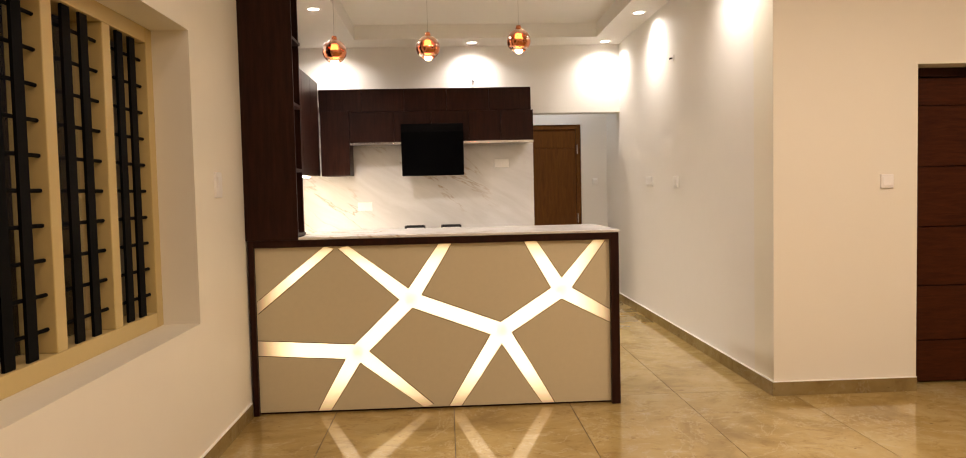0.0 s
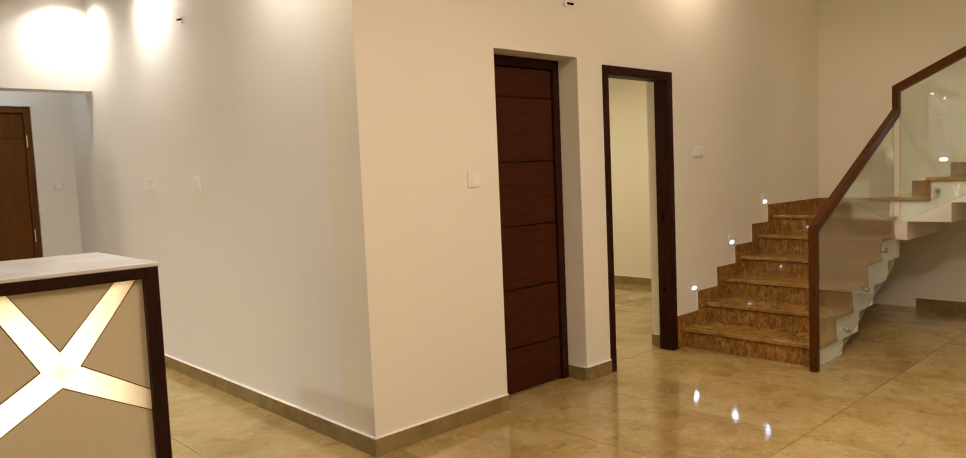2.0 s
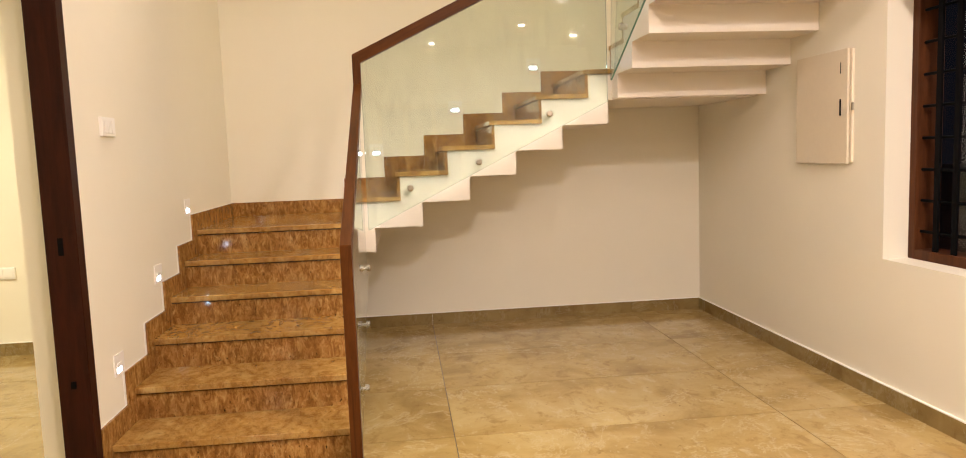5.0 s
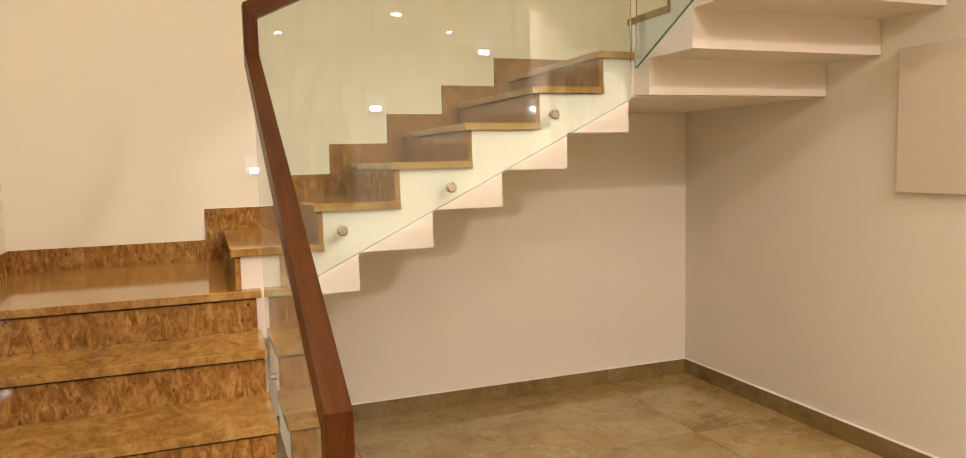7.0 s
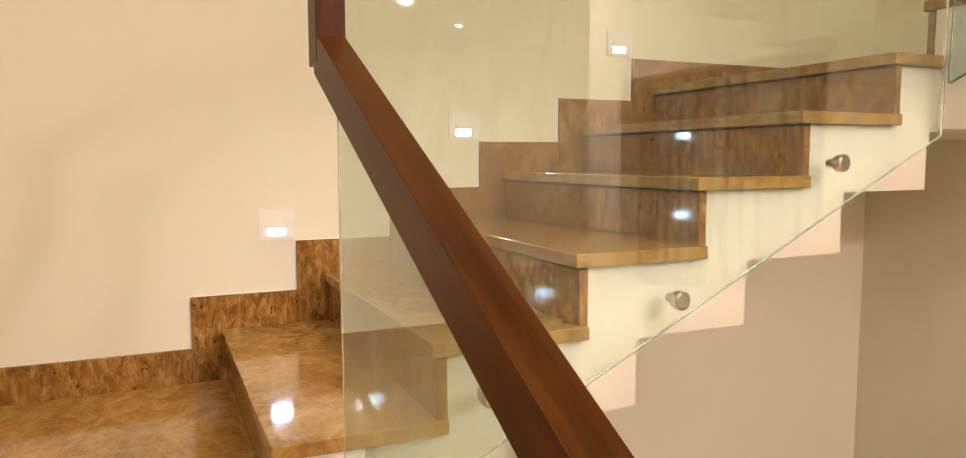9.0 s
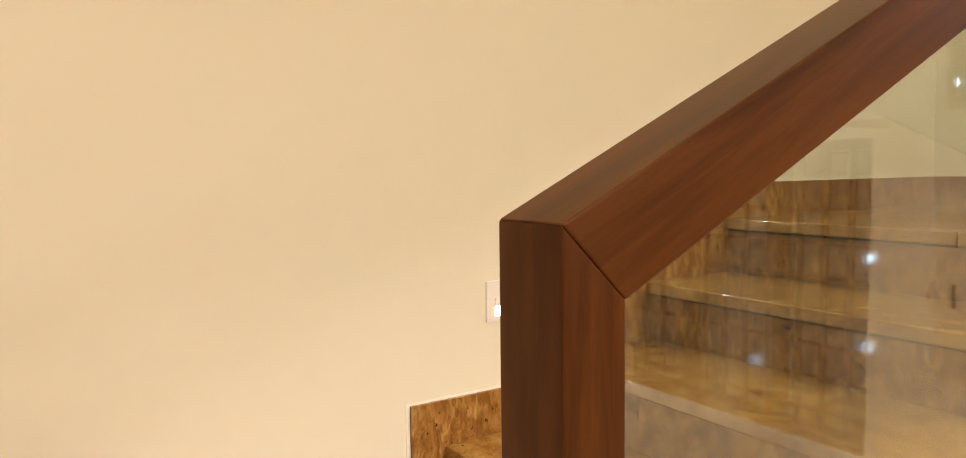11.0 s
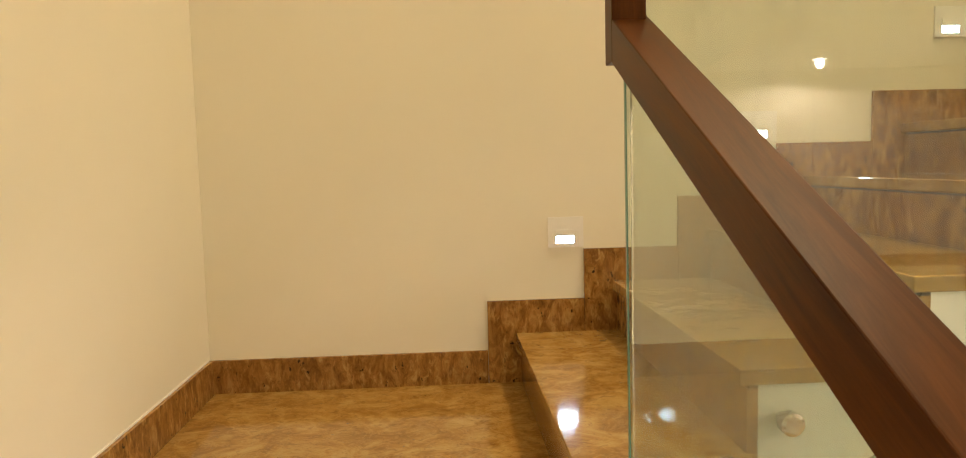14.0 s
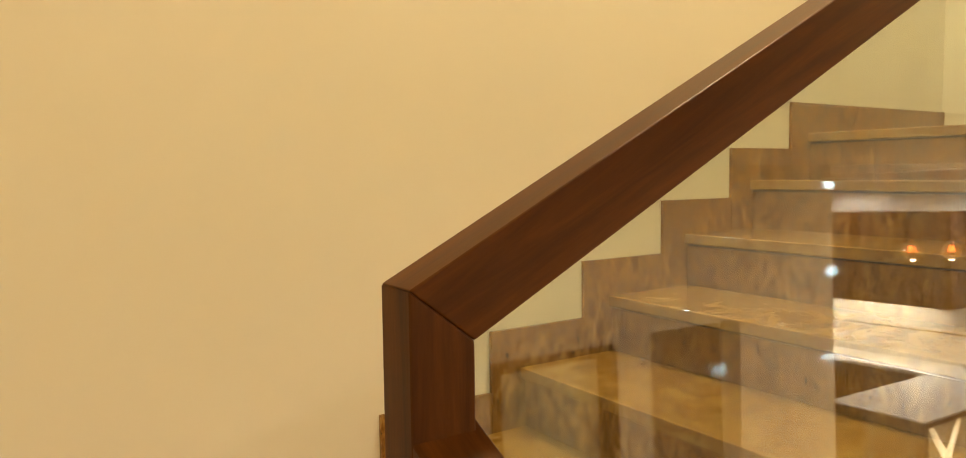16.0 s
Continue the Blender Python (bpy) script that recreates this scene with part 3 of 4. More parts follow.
P1X, P1Y, P2X, P2Y = 5.790, 2.527, 5.847, 0.875
xn = 4.170
ribbon = [(xn, 0.0), (xn, rail1(xn) + DEP - 0.004), (P1X + 0.022, rail1(P1X + 0.022) + DEP), (P1X + 0.022, rail1(P1X + 0.022)), (xn + 0.052, rail1(xn + 0.052)), (xn + 0.052, 0.0)]
part("post", prism(bmesh.new(), [ribbon[0], ribbon[1], ribbon[4], ribbon[5]], "y", 2.477, 2.526, 0.0018), RAIL_POST, bal, "teak newel post mitred into the lower handrail")
part("handrail", prism(bmesh.new(), [ribbon[1], ribbon[2], ribbon[3], ribbon[4]], "y", 2.477, 2.526, 0.0018), RAIL_LOWER, bal, "sloping teak handrail of the lower flight")
ribbon = [(P1Y, rail1(5.843) - 0.0), (P1Y, 1.978), (P2Y - 0.045, 1.978 + S2 * (P1Y - P2Y + 0.045)), (P2Y - 0.045, rail2(P2Y - 0.045)), (P1Y - 0.050, rail2(P1Y - 0.05)), (P1Y - 0.050, rail1(5.843))]
part("post", prism(bmesh.new(), [ribbon[0], ribbon[1], ribbon[4], ribbon[5]], "x", P1X - 0.008, P1X + 0.0565, 0.0018), RAIL_POST, bal, "short upright teak jog between two handrails")
part("handrail", prism(bmesh.new(), [ribbon[1], ribbon[2], ribbon[3], ribbon[4]], "x", P1X - 0.008, P1X + 0.0565, 0.0018), RAIL_MIDDLE, bal, "sloping teak handrail of the middle flight")
j2 = 2.891
ribbon = [(P2X, rail2(P2Y) + 0.004), (P2X, j2), (2.95, j2 + S3 * (P2X - 2.95)), (2.95, rail3(2.95)), (P2X - 0.058, rail3(P2X - 0.058)), (P2X - 0.058, rail2(P2Y) + 0.004)]
part("post", prism(bmesh.new(), [ribbon[0], ribbon[1], ribbon[4], ribbon[5]], "y", P2Y - 0.050, P2Y, 0.0018), RAIL_POST, bal, "short upright teak jog between two handrails")
part("handrail", prism(bmesh.new(), [ribbon[1], ribbon[2], ribbon[3], ribbon[4]], "y", P2Y - 0.050, P2Y, 0.0018), RAIL_UPPER, bal, "sloping teak handrail of the upper flight")


def nose1(x):
    return R * (1 + (x - N1) / G1)


def nose2(y):
    return Z1 + R * (1 + (N2 - y) / G2)


def nose3(x):
    return Z2 + R * (1 + (N3 - x) / G3)


def pane(name, pts, axis, a, b, lean=None):
    """lean turns the pane in its fixings."""
    def leant(bm):
        if lean:
            bmesh.ops.transform(bm, matrix=lean, verts=bm.verts)
        return bm
    ob = part(name, leant(prism(bmesh.new(), pts, axis, a, b)), GLASS, bal, "clear greenish toughened glass panel")
    ob.visible_shadow = False
    corners = [Vector(p) for p in pts]
    middle = sum(corners, Vector((0, 0))) / len(corners)
    edges = list(zip(corners, corners[1:] + corners[:1]))
    for i, (p, q) in enumerate(edges):
        if i == 1:
            continue
        n = Vector((q.y - p.y, p.x - q.x)).normalized() * 0.0025
        if n.dot(middle - p) > 0:
            n = -n
        o = n * 0.15
        edge = part("glass_edge", leant(prism(bmesh.new(), [tuple(p + o), tuple(q + o), tuple(q + n), tuple(p + n)], axis, a, b)), GLASS_EDGE, ob, "green polished glass edge")
        edge.visible_shadow = False
    return ob


def leaning(centre, turn, tilt):
    """A small turn about the upright and tilt about x, in degrees, round a point."""
    return Matrix.Translation(centre) @ Matrix.Rotation(radians(turn), 4, "Z") @ Matrix.Rotation(radians(tilt), 4, "X") @ Matrix.Translation(-Vector(centre))


xa, xz = xn + 0.053, P1X - 0.06
pane("glass_panel", [(xa, 0.02), (xa, rail1(xa) + 0.02), (xz, rail1(xz) + 0.02), (xz, nose1(xz) - 0.34), (4.55, 0.02)], "y", 2.496, 2.507)
ya, yz = 2.476, 0.90
pane("glass_panel", [(ya, nose2(ya) - 0.272), (ya, rail2(ya) + 0.02), (yz, rail2(yz) + 0.02), (yz, nose2(yz) - 0.285)], "x", 5.812, 5.823)
xs = [5.818, 4.80, 3.94, 2.96]
for a, b in zip(xs, xs[1:]):
    pane("glass_panel", [(a, nose3(a) - 0.28), (a, rail3(a) + 0.02), (b + 0.010, rail3(b + 0.010) + 0.02), (b + 0.010, nose3(b + 0.010) - 0.28)], "y", 0.848, 0.858, leaning(((a + b) / 2, 0.853, rail3((a + b) / 2)), -1.5, 1.3) if a > 5.5 else None)


def button(p, d):
    """A steel stand-off that holds the glass; d points out of the stair."""
    p, d = Vector(p), Vector(d)
    bm = rod(bmesh.new(), p - d * 0.02, p + d * 0.014, 0.011)
    rod(bm, p + d * 0.012, p + d * 0.030, 0.021, 20)
    rod(bm, p + d * 0.030, p + d * 0.034, 0.021, 20, 0.015)
    part("glass_button", bm, STEEL, bal, "round steel glass fixing")


for y, z in ((2.202, 1.138), (1.757, 1.288), (1.288, 1.580)):
    button((5.812, y, z), (-1, 0, 0))
for x, z in ((4.706, 0.193), (5.09, 0.43), (5.481, 0.686)):
    button((x, 2.496, z), (0, -1, 0))
for x in (5.536, 4.955, 4.35, 3.75, 3.15):
    button((x, 0.868, nose3(x) - 0.13), (0, 1, 0))

# ---- step lights ----


def step_light(m):
    """In its own frame: x along the wall, y out of it, z up; the step's corner is at the origin."""
    t = thing("step_light", (0, 0, 0), "small white step light with a glowing slot in the wall", "step light", "step lights up the stairs", m)
    bm = boxes((-0.110, 0.0, -0.002, 0.006, 0.006, 0.018), (-0.110, 0.0, -0.002, 0.006, 0.060, 0.100), (-0.110, -0.088, -0.002, 0.006, 0.018, 0.060), (-0.030, 0.0, -0.002, 0.006, 0.018, 0.060))
    part("cover_plate", bm, PLASTIC, t)
    part("lens", boxes((-0.082, -0.030, -0.002, 0.003, 0.019, 0.040)), LAMP_COOL, t, "glowing white slot")
    part("hood", boxes((-0.088, -0.030, -0.002, 0.010, 0.0405, 0.060)), PLASTIC, t)


for k in (2, 4, 6):
    step_light(Matrix(((1, 0, 0, 4.2 + (k - 1) * G1), (0, -1, 0, YD), (0, 0, 1, k * R + HS), (0, 0, 0, 1))))
    step_light(Matrix(((0, -1, 0, XB), (-1, 0, 0, 2.694 - (k - 1) * G2), (0, 0, 1, Z1 + k * R + HS), (0, 0, 0, 1))))
for k in (2, 4, 6, 8):
    step_light(Matrix(((-1, 0, 0, 6.006 - (k - 1) * G3), (0, 1, 0, YR), (0, 0, 1, Z2 + k * R + HS), (0, 0, 0, 1))))

# ---- doors ----


def plank_door(name, x0, x1, y, top, grooves, face, frame_mat, label, frame_w=0.06, depth=0.09):
    """A closed flush door of stacked boards in a frame; y is the frame's front."""
    t = thing(name, (x0, y, 0), label, "door", kind="structure")
    part("door_frame", boxes((x0, x0 + frame_w, y, y + depth, 0, top), (x1 - frame_w, x1, y, y + depth, 0, top), (x0 + frame_w, x1 - frame_w, y, y + depth, top - frame_w, top), bevel=0.004), frame_mat, t)
    zs = [0.008] + sorted(grooves) + [top - frame_w - 0.003]
    leaf = part("door_leaf", boxes((x0 + frame_w + 0.003, x1 - frame_w - 0.003, y + 0.032, y + 0.055, 0.008, zs[-1])), frame_mat, t)
    for a, b in zip(zs, zs[1:]):
        part("board", box(bmesh.new(), x0 + frame_w + 0.003, x1 - frame_w - 0.003, y + 0.020, y + 0.0315, a + 0.004, b - 0.004, 0.002), face, leaf)
    return t


d1 = plank_door("door_1", 2.326, 3.077, 3.705, 2.144, [0.295, 0.672, 1.075, 1.483, 1.893], DOOR, DOOR_FRAME, "closed dark teak door of five horizontal boards in a recess")
part("door_knob", lathe(bmesh.new(), [(0.0, 0.0), (0.010, 0.0), (0.010, 0.006), (0.0, 0.006)], (2.42, 3.722, 1.05), 14), STEEL, d1, "small steel keyhole plate")
t = thing("door_2", (3.343, YD, 0), "dark teak door frame of an open doorway", "doorway", kind="structure")
part("door_frame", boxes((3.344, 3.400, YD - 0.012, 3.66, 0, 2.119), (4.122, 4.188, YD - 0.012, 3.66, 0, 2.119), (3.400, 4.122, YD - 0.012, 3.66, 2.055, 2.119), bevel=0.004), DOOR_FRAME, t)
part("strike_plate", boxes((4.1195, 4.123, 3.59, 3.61, 1.00, 1.07), (4.1195, 4.123, 3.59, 3.61, 0.46, 0.49)), BLACK_IRON, t)
kd = plank_door("door_3", 0.142, 1.018, 8.515, 2.233, [1.93], KITCHEN_DOOR, KITCHEN_DOOR, "closed brown teak door at the end of the passage")
part("hinge", boxes((0.966, 0.976, 8.506, 8.518, 0.95, 1.07), (0.966, 0.976, 8.506, 8.518, 1.85, 1.97)), STEEL, kd)

# ---- windows ----


def window(name, m, width, z0, z1, posts, depth, frame_mat, bars, label, rod_step=0.15, post_w=0.055, bar_w=0.05):
    """In its own frame: x along the wall, y out of the house, z up from the sill."""
    t = thing(name, (0, 0, 0), label, "window", turn=m, kind="structure")
    h = z1 - z0
    part("window_frame", boxes((0, post_w, depth, depth + 0.14, 0, h), (width - post_w, width, depth, depth + 0.14, 0, h), (post_w, width - post_w, depth, depth + 0.14, 0, post_w), (post_w, width - post_w, depth, depth + 0.14, h - post_w, h), bevel=0.004), frame_mat, t)
    edges = [post_w] + posts + [width - post_w]
    for p in posts:
        part("mullion", box(bmesh.new(), p - post_w / 2, p + post_w / 2, depth + 0.001, depth + 0.139, post_w, h - post_w, 0.004), frame_mat, t)
    for a, b in zip(edges, edges[1:]):
        a, b = a + (post_w / 2 if a in posts else 0), b - (post_w / 2 if b in posts else 0)
        g = part("pane", boxes((a, b, depth + 0.120, depth + 0.125, post_w, h - post_w)), PANE, t)
        g.visible_shadow = False
        for f in bars:
            x = a + (b - a) * f
            part("grille_bar", boxes((x - bar_w / 2, x + bar_w / 2, depth + 0.014, depth + 0.026, post_w, h - post_w)), BLACK_IRON, t)
        z = post_w + 0.09
        while z < h - post_w - 0.03:
            part("grille_rod", rod(bmesh.new(), (a, depth + 0.034, z), (b, depth + 0.034, z), 0.0078, 8), BLACK_IRON, t)
            z += rod_step
    return t


WIN_W = Matrix(((0, -1, 0, XL), (1, 0, 0, 0.62), (0, 0, 1, 0.749), (0, 0, 0, 1)))
window("window_1", WIN_W, 1.998, 0.749, 2.21, [0.085, 0.56, 1.035, 1.51], 0.18, CREAM_FRAME, (0.32, 0.67), "cream framed window with black iron grille bars", 0.1265, 0.075, 0.062)
WIN_S = Matrix(((-1, 0, 0, 4.542), (0, -1, 0, YR), (0, 0, 1, 0.735), (0, 0, 0, 1)))
window("window_2", WIN_S, 1.665, 0.735, 2.12, [0.56, 1.11], 0.135, WINDOW_WOOD, (0.25, 0.50, 0.75), "dark teak framed window with black iron grille", 0.155, 0.05, 0.030)

# ---- bar counter with glowing lines ----
bar = thing("bar_counter", (-0.8, 3.9, 0), "beige breakfast bar with dark wood frame and glowing strips", "counter")
BX0, BX1, BY0, BY1 = -1.998, 0.333, 3.499, 4.30
part("carcass", boxes((BX0 + 0.035, BX1 - 0.055, BY0 + 0.050, BY1 - 0.02, 0.0, 1.059)), LAMINATE, bar)
part("post", box(bmesh.new(), BX1 - 0.055, BX1, BY0, BY1, 0, 1.105, 0.003), LAMINATE, bar, "dark walnut end panel")
part("post", box(bmesh.new(), BX0, BX0 + 0.035, BY0, BY0 + 0.3, 0, 1.105, 0.003), LAMINATE, bar, "dark walnut end panel")
part("top_trim", box(bmesh.new(), BX0 + 0.0355, BX1 - 0.0555, BY0, BY1 - 0.02, 1.060, 1.105, 0.003), LAMINATE, bar, "dark walnut edge band")
part("front_panel", boxes((BX0 + 0.035, BX1 - 0.055, BY0 + 0.032, BY0 + 0.049, 0.015, 1.059)), PANEL, bar, "plain beige laminate front")
nodes = STRIP_NODES
zt, zb, xl, xr = 1.059, 0.016, BX0 + 0.036, BX1 - 0.056
lines = [((xl, 0.700), (-1.525, zt)), ((-1.390, zt), nodes[0]), (nodes[0], (-0.788, zt)), (nodes[0], nodes[1]), (nodes[0], nodes[2]), (nodes[2], (xl, 0.424)),
         (nodes[2], (-1.545, zb)), (nodes[2], (-0.924, zb)), (nodes[1], (-0.714, zb)), (nodes[1], (-0.147, zb)), (nodes[1], nodes[3]), (nodes[3], (-0.215, zt)),
         (nodes[3], (0.195, zt)), (nodes[3], (xr, 0.580))]
for i, (a, b) in enumerate(lines):
    a, b = Vector(a), Vector(b)
    d = (b - a).normalized()
    n = Vector((-d.y, d.x)) * 0.046
    if b not in [Vector(q) for q in nodes]:
        b = b + d * 0.03
    if a not in [Vector(q) for q in nodes]:
        a = a - d * 0.03
    groove = [a + n * 1.11, b + n * 1.11, b - n * 1.11, a - n * 1.11]
    groove = [(min(max(p.x, xl), xr), min(max(p.y, zb), zt)) for p in groove]
    part("groove", prism(bmesh.new(), groove, "y", BY0 + 0.0317 - i * 0.00001, BY0 + 0.036), DARK_GAP, bar, "dark cut edge round a strip")
    pts = [p for p in (a + n, b + n, b - n, a - n)]
    pts = [(min(max(p.x, xl), xr), min(max(p.y, zb), zt)) for p in pts]
    part("light_strip", prism(bmesh.new(), pts, "y", BY0 + 0.0312 - i * 0.0002, BY0 + 0.036), STRIP, bar, "glowing warm diffuser strip")
single("bar_worktop", box(bmesh.new(), -1.683, BX1 + 0.005, BY0 - 0.006, BY1, 1.1055, 1.123, 0.005), MARBLE, "white veined marble slab on the bar counter", "worktop")

# ---- tall rack beside the bar ----
rack = thing("tall_rack", (-1.84, 3.65, 1.106), "tall dark walnut open rack standing on the bar counter", "shelf")
part("front_panel", boxes((-2.30, -1.684, 3.502, 3.520, 1.1060, CEIL - 0.002)), LAMINATE, rack)
part("rear_panel", boxes((-2.003, -1.70, 3.78, 3.80, 1.1060, CEIL - 0.002)), LAMINATE, rack)
part("back_panel", boxes((-2.003, -1.985, 3.521, 3.779, 1.1060, CEIL - 0.002)), LAMINATE, rack)
for z in (1.125, 1.535, 1.945, 2.355, 2.765):
    part("shelf", boxes((-1.984, -1.686, 3.521, 3.779, z, z + 0.018)), LAMINATE, rack)

# ---- kitchen units ----


def wall_unit(x0, x1, y0, y1, z0, z1, doors, face, label):
    """A hung cabinet; face is the side its doors look to."""
    t = thing("wall_cabinet", ((x0 + x1) / 2, (y0 + y1) / 2, z0), label, "cabinet", "kitchen wall cabinets")
    part("body", boxes((x0, x1, y0, y1, z0, z1)), LAMINATE, t)
    n = doors
    for i in range(n):
        if face == "y":
            a, b = x0 + (x1 - x0) * i / n, x0 + (x1 - x0) * (i + 1) / n
            part("cabinet_door", box(bmesh.new(), a + 0.002, b - 0.002, y0 - 0.019, y0 - 0.001, z0 + 0.002, z1 - 0.002, 0.0015), LAMINATE, t)
        else:
            a, b = y0 + (y1 - y0) * i / n, y0 + (y1 - y0) * (i + 1) / n
            part("cabinet_door", box(bmesh.new(), x1 + 0.001, x1 + 0.019, a + 0.002, b - 0.002, z0 + 0.002, z1 - 0.002, 0.0015), LAMINATE, t)
    return t


for i in range(5):
    a = -2.20 + i * 0.49
    wall_unit(a, a + 0.489, 7.47, 7.748, 2.325, 2.59, 1, "y", "dark walnut upper cabinet under the ceiling")
for a, b in ((-1.85, -1.34), (-1.339, -0.91), (-0.909, -0.48), (-0.479, -0.11), (-0.109, 0.27)):
    t = wall_unit(a, b, 7.45, 7.748, 1.975, 2.323, 1, "y", "dark walnut wall cabinet with a pale handle strip")
    part("handle_strip", boxes((a + 0.001, b - 0.001, 7.428, 7.47, 1.945, 1.974)), STEEL, t, "pale metal handle profile")
wall_unit(-2.18, -1.852, 7.42, 7.748, 1.60, 2.34, 1, "y", "dark walnut corner wall cabinet reaching lower")
wall_unit(-2.598, -2.215, 4.6, 6.0, 1.60, 2.66, 3, "x", "dark walnut wall cabinet on the side wall")
wall_unit(-2.598, -2.215, 6.001, 7.41, 1.60, 2.66, 3, "x", "dark walnut wall cabinet on the side wall")
single("undercabinet_light", boxes((-2.50, -2.30, 5.0, 7.35, 1.585, 1.598)), LED_TAPE, "warm strip light under the side cabinets", "light strip")
single("splashback", boxes((-2.598, 0.298, 7.735, 7.749, 0.90, 1.944)), MARBLE, "white marble splashback with tan veins", "splashback")
single("side_splashback", boxes((-2.599, -2.586, 3.6, 7.734, 0.90, 1.545)), MARBLE, "white marble side splashback", "splashback")
for i in range(5):
    a = -2.5 + i * 0.55
    t = thing("base_cabinet", (a + 0.27, 7.5, 0), "dark walnut kitchen base cabinet", "cabinet", "kitchen base cabinets")
    part("body", boxes((a, a + 0.548, 7.17, 7.734, 0.0, 0.88)), LAMINATE, t)
    part("cabinet_door", box(bmesh.new(), a + 0.003, a + 0.545, 7.15, 7.169, 0.1, 0.855, 0.002), LAMINATE, t)
single("kitchen_worktop", box(bmesh.new(), -2.585, 0.27, 7.13, 7.734, 0.881, 0.918, 0.004), MARBLE, "white marble kitchen worktop", "worktop")
single("side_worktop", box(bmesh.new(), -2.585, -1.98, 4.36, 7.129, 0.881, 0.918, 0.004), MARBLE, "white marble side worktop", "worktop")
single("side_base_cabinet", boxes((-2.585, -2.0, 4.36, 7.128, 0.0, 0.88)), LAMINATE, "dark walnut side base cabinets", "cabinet")
# slanted black hood
hood = thing("cooker_hood", (-0.91, 7.6, 1.585), "slanted black glass cooker hood on the wall", "cooker hood")
part("glass_front", prism(bmesh.new(), [(7.355, 2.085), (7.365, 2.175), (7.425, 2.175), (7.425, 2.085), (7.50, 1.59), (7.46, 1.58)], "x", -1.262, -0.545, 0.004), BLACK_GLASS, hood)
part("housing", boxes((-1.19, -0.60, 7.501, 7.733, 1.62, 1.943)), BLACK_ENAMEL, hood)
hob = thing("gas_hob", (-0.94, 7.42, 0.918), "black glass gas hob with cast iron pan supports", "hob")
part("plate", box(bmesh.new(), -1.27, -0.53, 7.24, 7.66, 0.9185, 0.930, 0.003), BLACK_GLASS, hob)
for cx in (-1.13, -0.71):
    bm = bmesh.new()
    for s in (-0.11, 0.11):
        box(bm, cx - 0.115, cx + 0.115, 7.45 + s - 0.006, 7.45 + s + 0.006, 0.986, 1.006)
        box(bm, cx + s - 0.006, cx + s + 0.006, 7.335, 7.565, 0.986, 1.0055)
        for q in (-0.11, 0.11):
            box(bm, cx + s - 0.007, cx + s + 0.007, 7.45 + q - 0.007, 7.45 + q + 0.007, 0.930, 0.9855)
    part("pan_support", bm, BLACK_ENAMEL, hob)
    part("burner", lathe(bmesh.new(), [(0.0, 0.0), (0.045, 0.0), (0.045, 0.045), (0.0, 0.045)], (cx, 7.45, 0.930), 18), STEEL, hob)
tap = thing("wall_rail", (-2.3, 5.6, 1.2), "black utensil rail on the side splashback", "rail")
part("bar", rod(bmesh.new(), (-2.54, 4.4, 1.28), (-2.54, 6.6, 1.28), 0.008), BLACK_IRON, tap)
for y in (4.5, 5.5, 6.5):
    part("bracket", boxes((-2.586, -2.535, y - 0.008, y + 0.008, 1.272, 1.288)), BLACK_IRON, tap)

# ---- pendants ----
for x, y, z in ((-1.480, 3.90, 2.342), (-0.855, 3.90, 2.360), (-0.240, 3.90, 2.398)):
    t = thing("pendant_lamp", (x, y, z - 0.08), "round copper tinted glass pendant with a bare bulb", "pendant lamp", "pendants over the bar")
    prof = [(0.080 * math.sin(a), 0.080 * math.cos(a)) for a in [radians(10 + i * (148 - 10) / 18) for i in range(19)]]
    inner = [(r * 0.965, h * 0.965) for r, h in prof[::-1]]
    part("shade", lathe(bmesh.new(), prof + inner + prof[:1], (x, y, z)), COPPER_GLASS, t, "copper tinted glass globe open below")
    part("cap", lathe(bmesh.new(), [(0.0, 0.10), (0.017, 0.10), (0.020, 0.075), (0.0, 0.075)], (x, y, z), 16), COPPER, t)
    # added opaque ring in place of the dark room mirrored in the glass
    belt = [(0.081 * math.sin(a), 0.081 * math.cos(a)) for a in [radians(92 + i * 6) for i in range(7)]]
    part("reflection_band", lathe(bmesh.new(), belt + [(r * 0.97, h) for r, h in belt[::-1]] + belt[:1], (x, y, z)), COPPER, t, "copper ring standing for the dark room's reflection in the lower glass")
    part("bulb", lathe(bmesh.new(), [(0.0, 0.050), (0.020, 0.048), (0.026, 0.02), (0.028, -0.055), (0.020, -0.082), (0.0, -0.090)], (x, y, z), 16), LAMP_BULB, t, "glowing warm bulb")
    part("cable", rod(bmesh.new(), (x, y, z + 0.10), (x, y, 3.25), 0.0014, 6), STEEL, t)
    part("ceiling_rose", lathe(bmesh.new(), [(0.0, 0.0), (0.045, 0.0), (0.05, 0.03), (0.0, 0.03)], (x, y, 3.25), 18), COPPER, t)

# ---- downlights ----


def downlight(x, y, z, r=0.052):
    t = thing("downlight", (x, y, z), "round white recessed downlight in the ceiling", "downlight", "ceiling downlights")
    part("trim_ring", lathe(bmesh.new(), [(r, 0.0), (r, -0.006), (r + 0.020, -0.004), (r + 0.022, 0.0)], (x, y, z), 24), PLASTIC, t)
    part("diffuser", lathe(bmesh.new(), [(0.0, -0.002), (r, -0.002), (r, 0.0)], (x, y, z), 24), LAMP_WHITE, t, "glowing white disc")


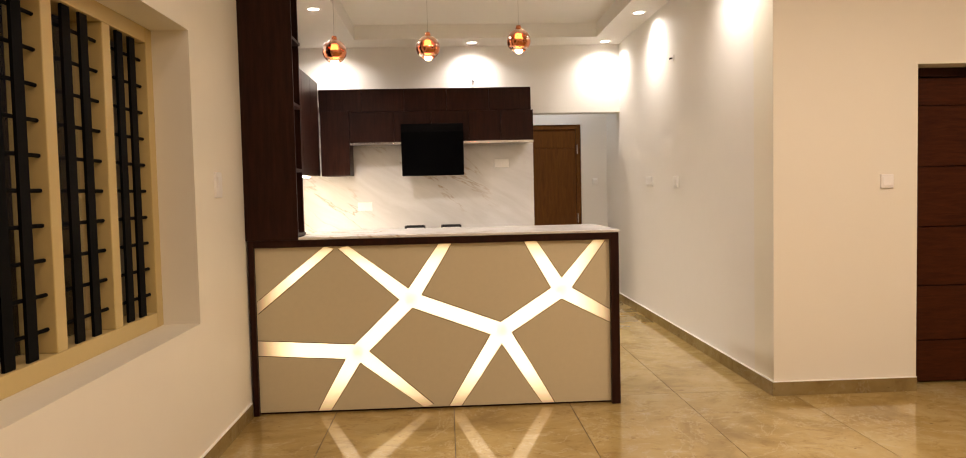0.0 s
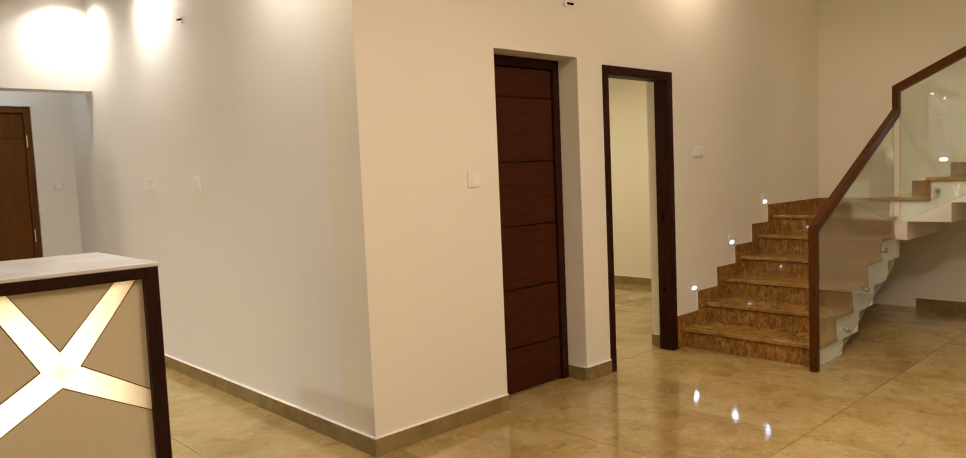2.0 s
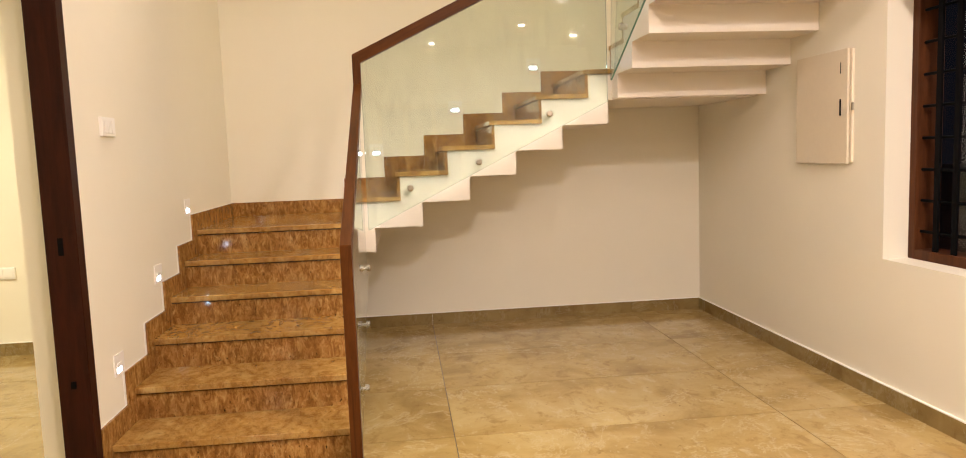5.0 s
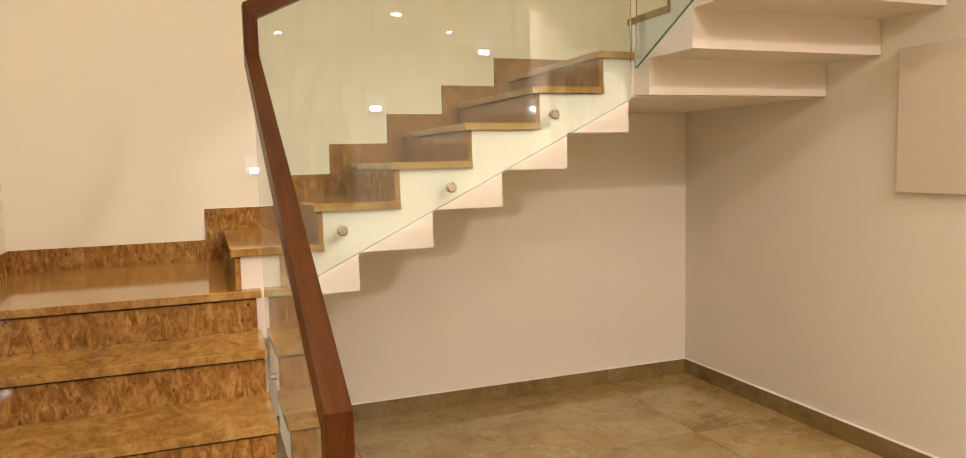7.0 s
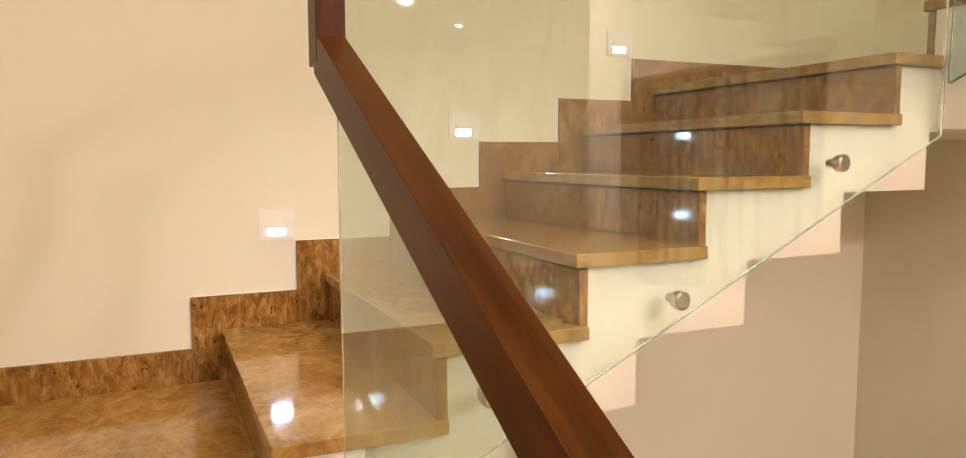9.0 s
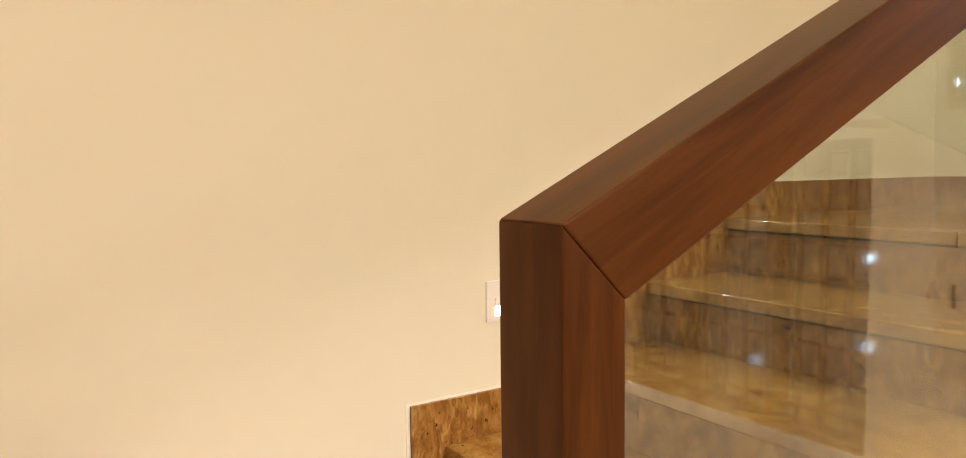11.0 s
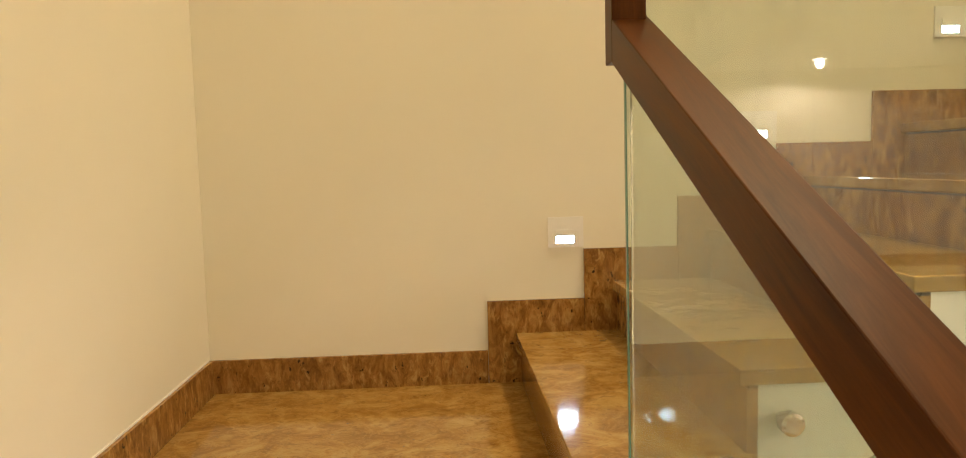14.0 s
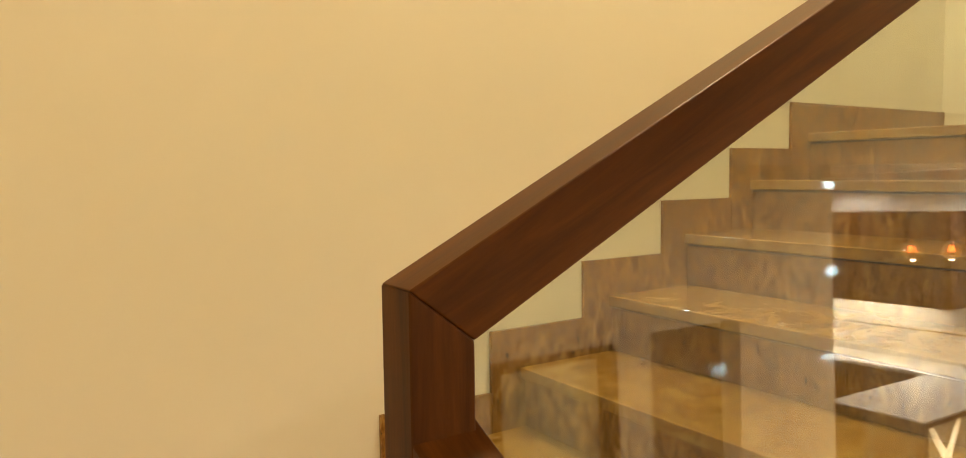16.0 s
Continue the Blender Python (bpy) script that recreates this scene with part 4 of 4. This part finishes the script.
for x, y in KITCHEN_SPOTS:
    downlight(x, y, CEIL)
for x, y, watts, r in LIVING_SPOTS:
    downlight(x, y, CEIL, r)
downlight(*WALL_WASHER, CEIL, 0.040)
for x, y, watts in STAIR_SPOTS:
    downlight(x, y, HIGH)
for x, y in ROOM_SPOTS:
    downlight(x, y, 3.1)
downlight(0.7, 8.1, 2.9)

# ---- switches, sockets, small wall things ----


def switch(m, w, h, keys, label="white switch plate on the wall", category="switch"):
    """In its own frame: x along the wall, y out of it, z up from the plate's foot."""
    t = thing("switch_plate", (0, 0, 0), label, category, "switch plates", m)
    part("plate", box(bmesh.new(), -w / 2, w / 2, -0.003, 0.014, 0, h, 0.004), PLASTIC, t)
    k = w * 0.8 / keys
    for i in range(keys):
        a = -w * 0.4 + i * k
        part("rocker", box(bmesh.new(), a + 0.002, a + k - 0.002, 0.0145, 0.019, h * 0.18, h * 0.82, 0.0015), PLASTIC, t)


def on_north(x, z):
    return Matrix(((1, 0, 0, x), (0, -1, 0, YD), (0, 0, 1, z), (0, 0, 0, 1)))


def on_corridor(y, z):
    return Matrix(((0, -1, 0, XC), (-1, 0, 0, y), (0, 0, 1, z), (0, 0, 0, 1)))


switch(on_north(2.114, 1.345), 0.085, 0.09, 1)
switch(on_north(4.545, 1.475), 0.15, 0.085, 3)
switch(on_corridor(6.45, 1.40), 0.24, 0.10, 3)
switch(on_corridor(5.566, 1.375), 0.13, 0.11, 2)
switch(Matrix(((0, 1, 0, XL), (1, 0, 0, 2.973), (0, 0, 1, 1.38), (0, 0, 0, 1))), 0.10, 0.14, 1, "cream switch plate beside the window")
switch(Matrix(((1, 0, 0, 1.20), (0, -1, 0, 8.5), (0, 0, 1, 1.44), (0, 0, 0, 1))), 0.07, 0.085, 1)
switch(Matrix(((1, 0, 0, -1.732), (0, -1, 0, 7.735), (0, 0, 1, 1.185), (0, 0, 0, 1))), 0.17, 0.10, 2, "white socket plate on the splashback", "socket")
switch(Matrix(((1, 0, 0, -0.086), (0, -1, 0, 7.735), (0, 0, 1, 1.67), (0, 0, 0, 1))), 0.17, 0.10, 2, "white socket plate on the splashback", "socket")
switch(Matrix(((0, -1, 0, 6.68), (-1, 0, 0, 5.13), (0, 0, 1, 0.56), (0, 0, 0, 1))), 0.16, 0.085, 2, "white socket plate in the far room", "socket")


def light_point(m):
    t = thing("light_point", (0, 0, 0), "small capped wiring point for a wall lamp", "wiring point", "wiring points", m)
    part("cap", rod(bmesh.new(), (0, 0.0, 0), (0, 0.012, 0), 0.028, 18), PLASTIC, t)
    part("stub", rod(bmesh.new(), (0, 0.01, 0), (0.02, 0.045, -0.012), 0.007, 8), BLACK_IRON, t)


light_point(on_north(2.99, 2.48))
light_point(on_corridor(5.62, 2.57))
light_point(Matrix(((1, 0, 0, -0.42), (0, -1, 0, 7.75), (0, 0, 1, 2.71), (0, 0, 0, 1))))

# ---- distribution board ----
db = thing("distribution_board", (5.04, YR, 1.215), "cream metal distribution board with a door on the wall", "fuse box")
part("back_box", box(bmesh.new(), 4.80, 5.325, YR - 0.001, YR + 0.014, 1.225, 1.826, 0.002), METAL_BOX, db)
bd = part("door", box(bmesh.new(), 4.815, 5.325, YR + 0.016, YR + 0.030, 1.215, 1.830, 0.003), METAL_BOX, db)
part("handle", box(bmesh.new(), 4.868, 4.882, YR + 0.0305, YR + 0.034, 1.475, 1.565, 0.002), BLACK_IRON, bd, "small black handle slot")
part("nameplate", boxes((4.874, 4.880, YR + 0.0305, YR + 0.032, 1.70, 1.76)), BLACK_IRON, bd)
part("catch", boxes((4.776, 4.789, YR + 0.0145, YR + 0.024, 1.50, 1.54)), STEEL, db)

# ---- floor tiles ----
floor = tagged(new("floor", mesh_of("floor", boxes((-2.9, 7.1, -4.5, 9.0, -0.20, -0.0035)), GROUT)), "polished beige marble tile floor", "floor", kind="structure")
ORIGIN["floor"] = Vector((0, 0, 0))
TX, TY = 0.745, 1.63
tile = mesh_of("tile", boxes((0.0022, TX - 0.0022, 0.0022, TY - 0.0022, -0.010, 0.0)), FLOOR)
for i in range(-11, 3):
    for j in range(-4, 6):
        ob = new("tile", tile)
        ob.parent = floor
        ob.location = (5.22 + i * TX, 0.43 + j * TY, 0)
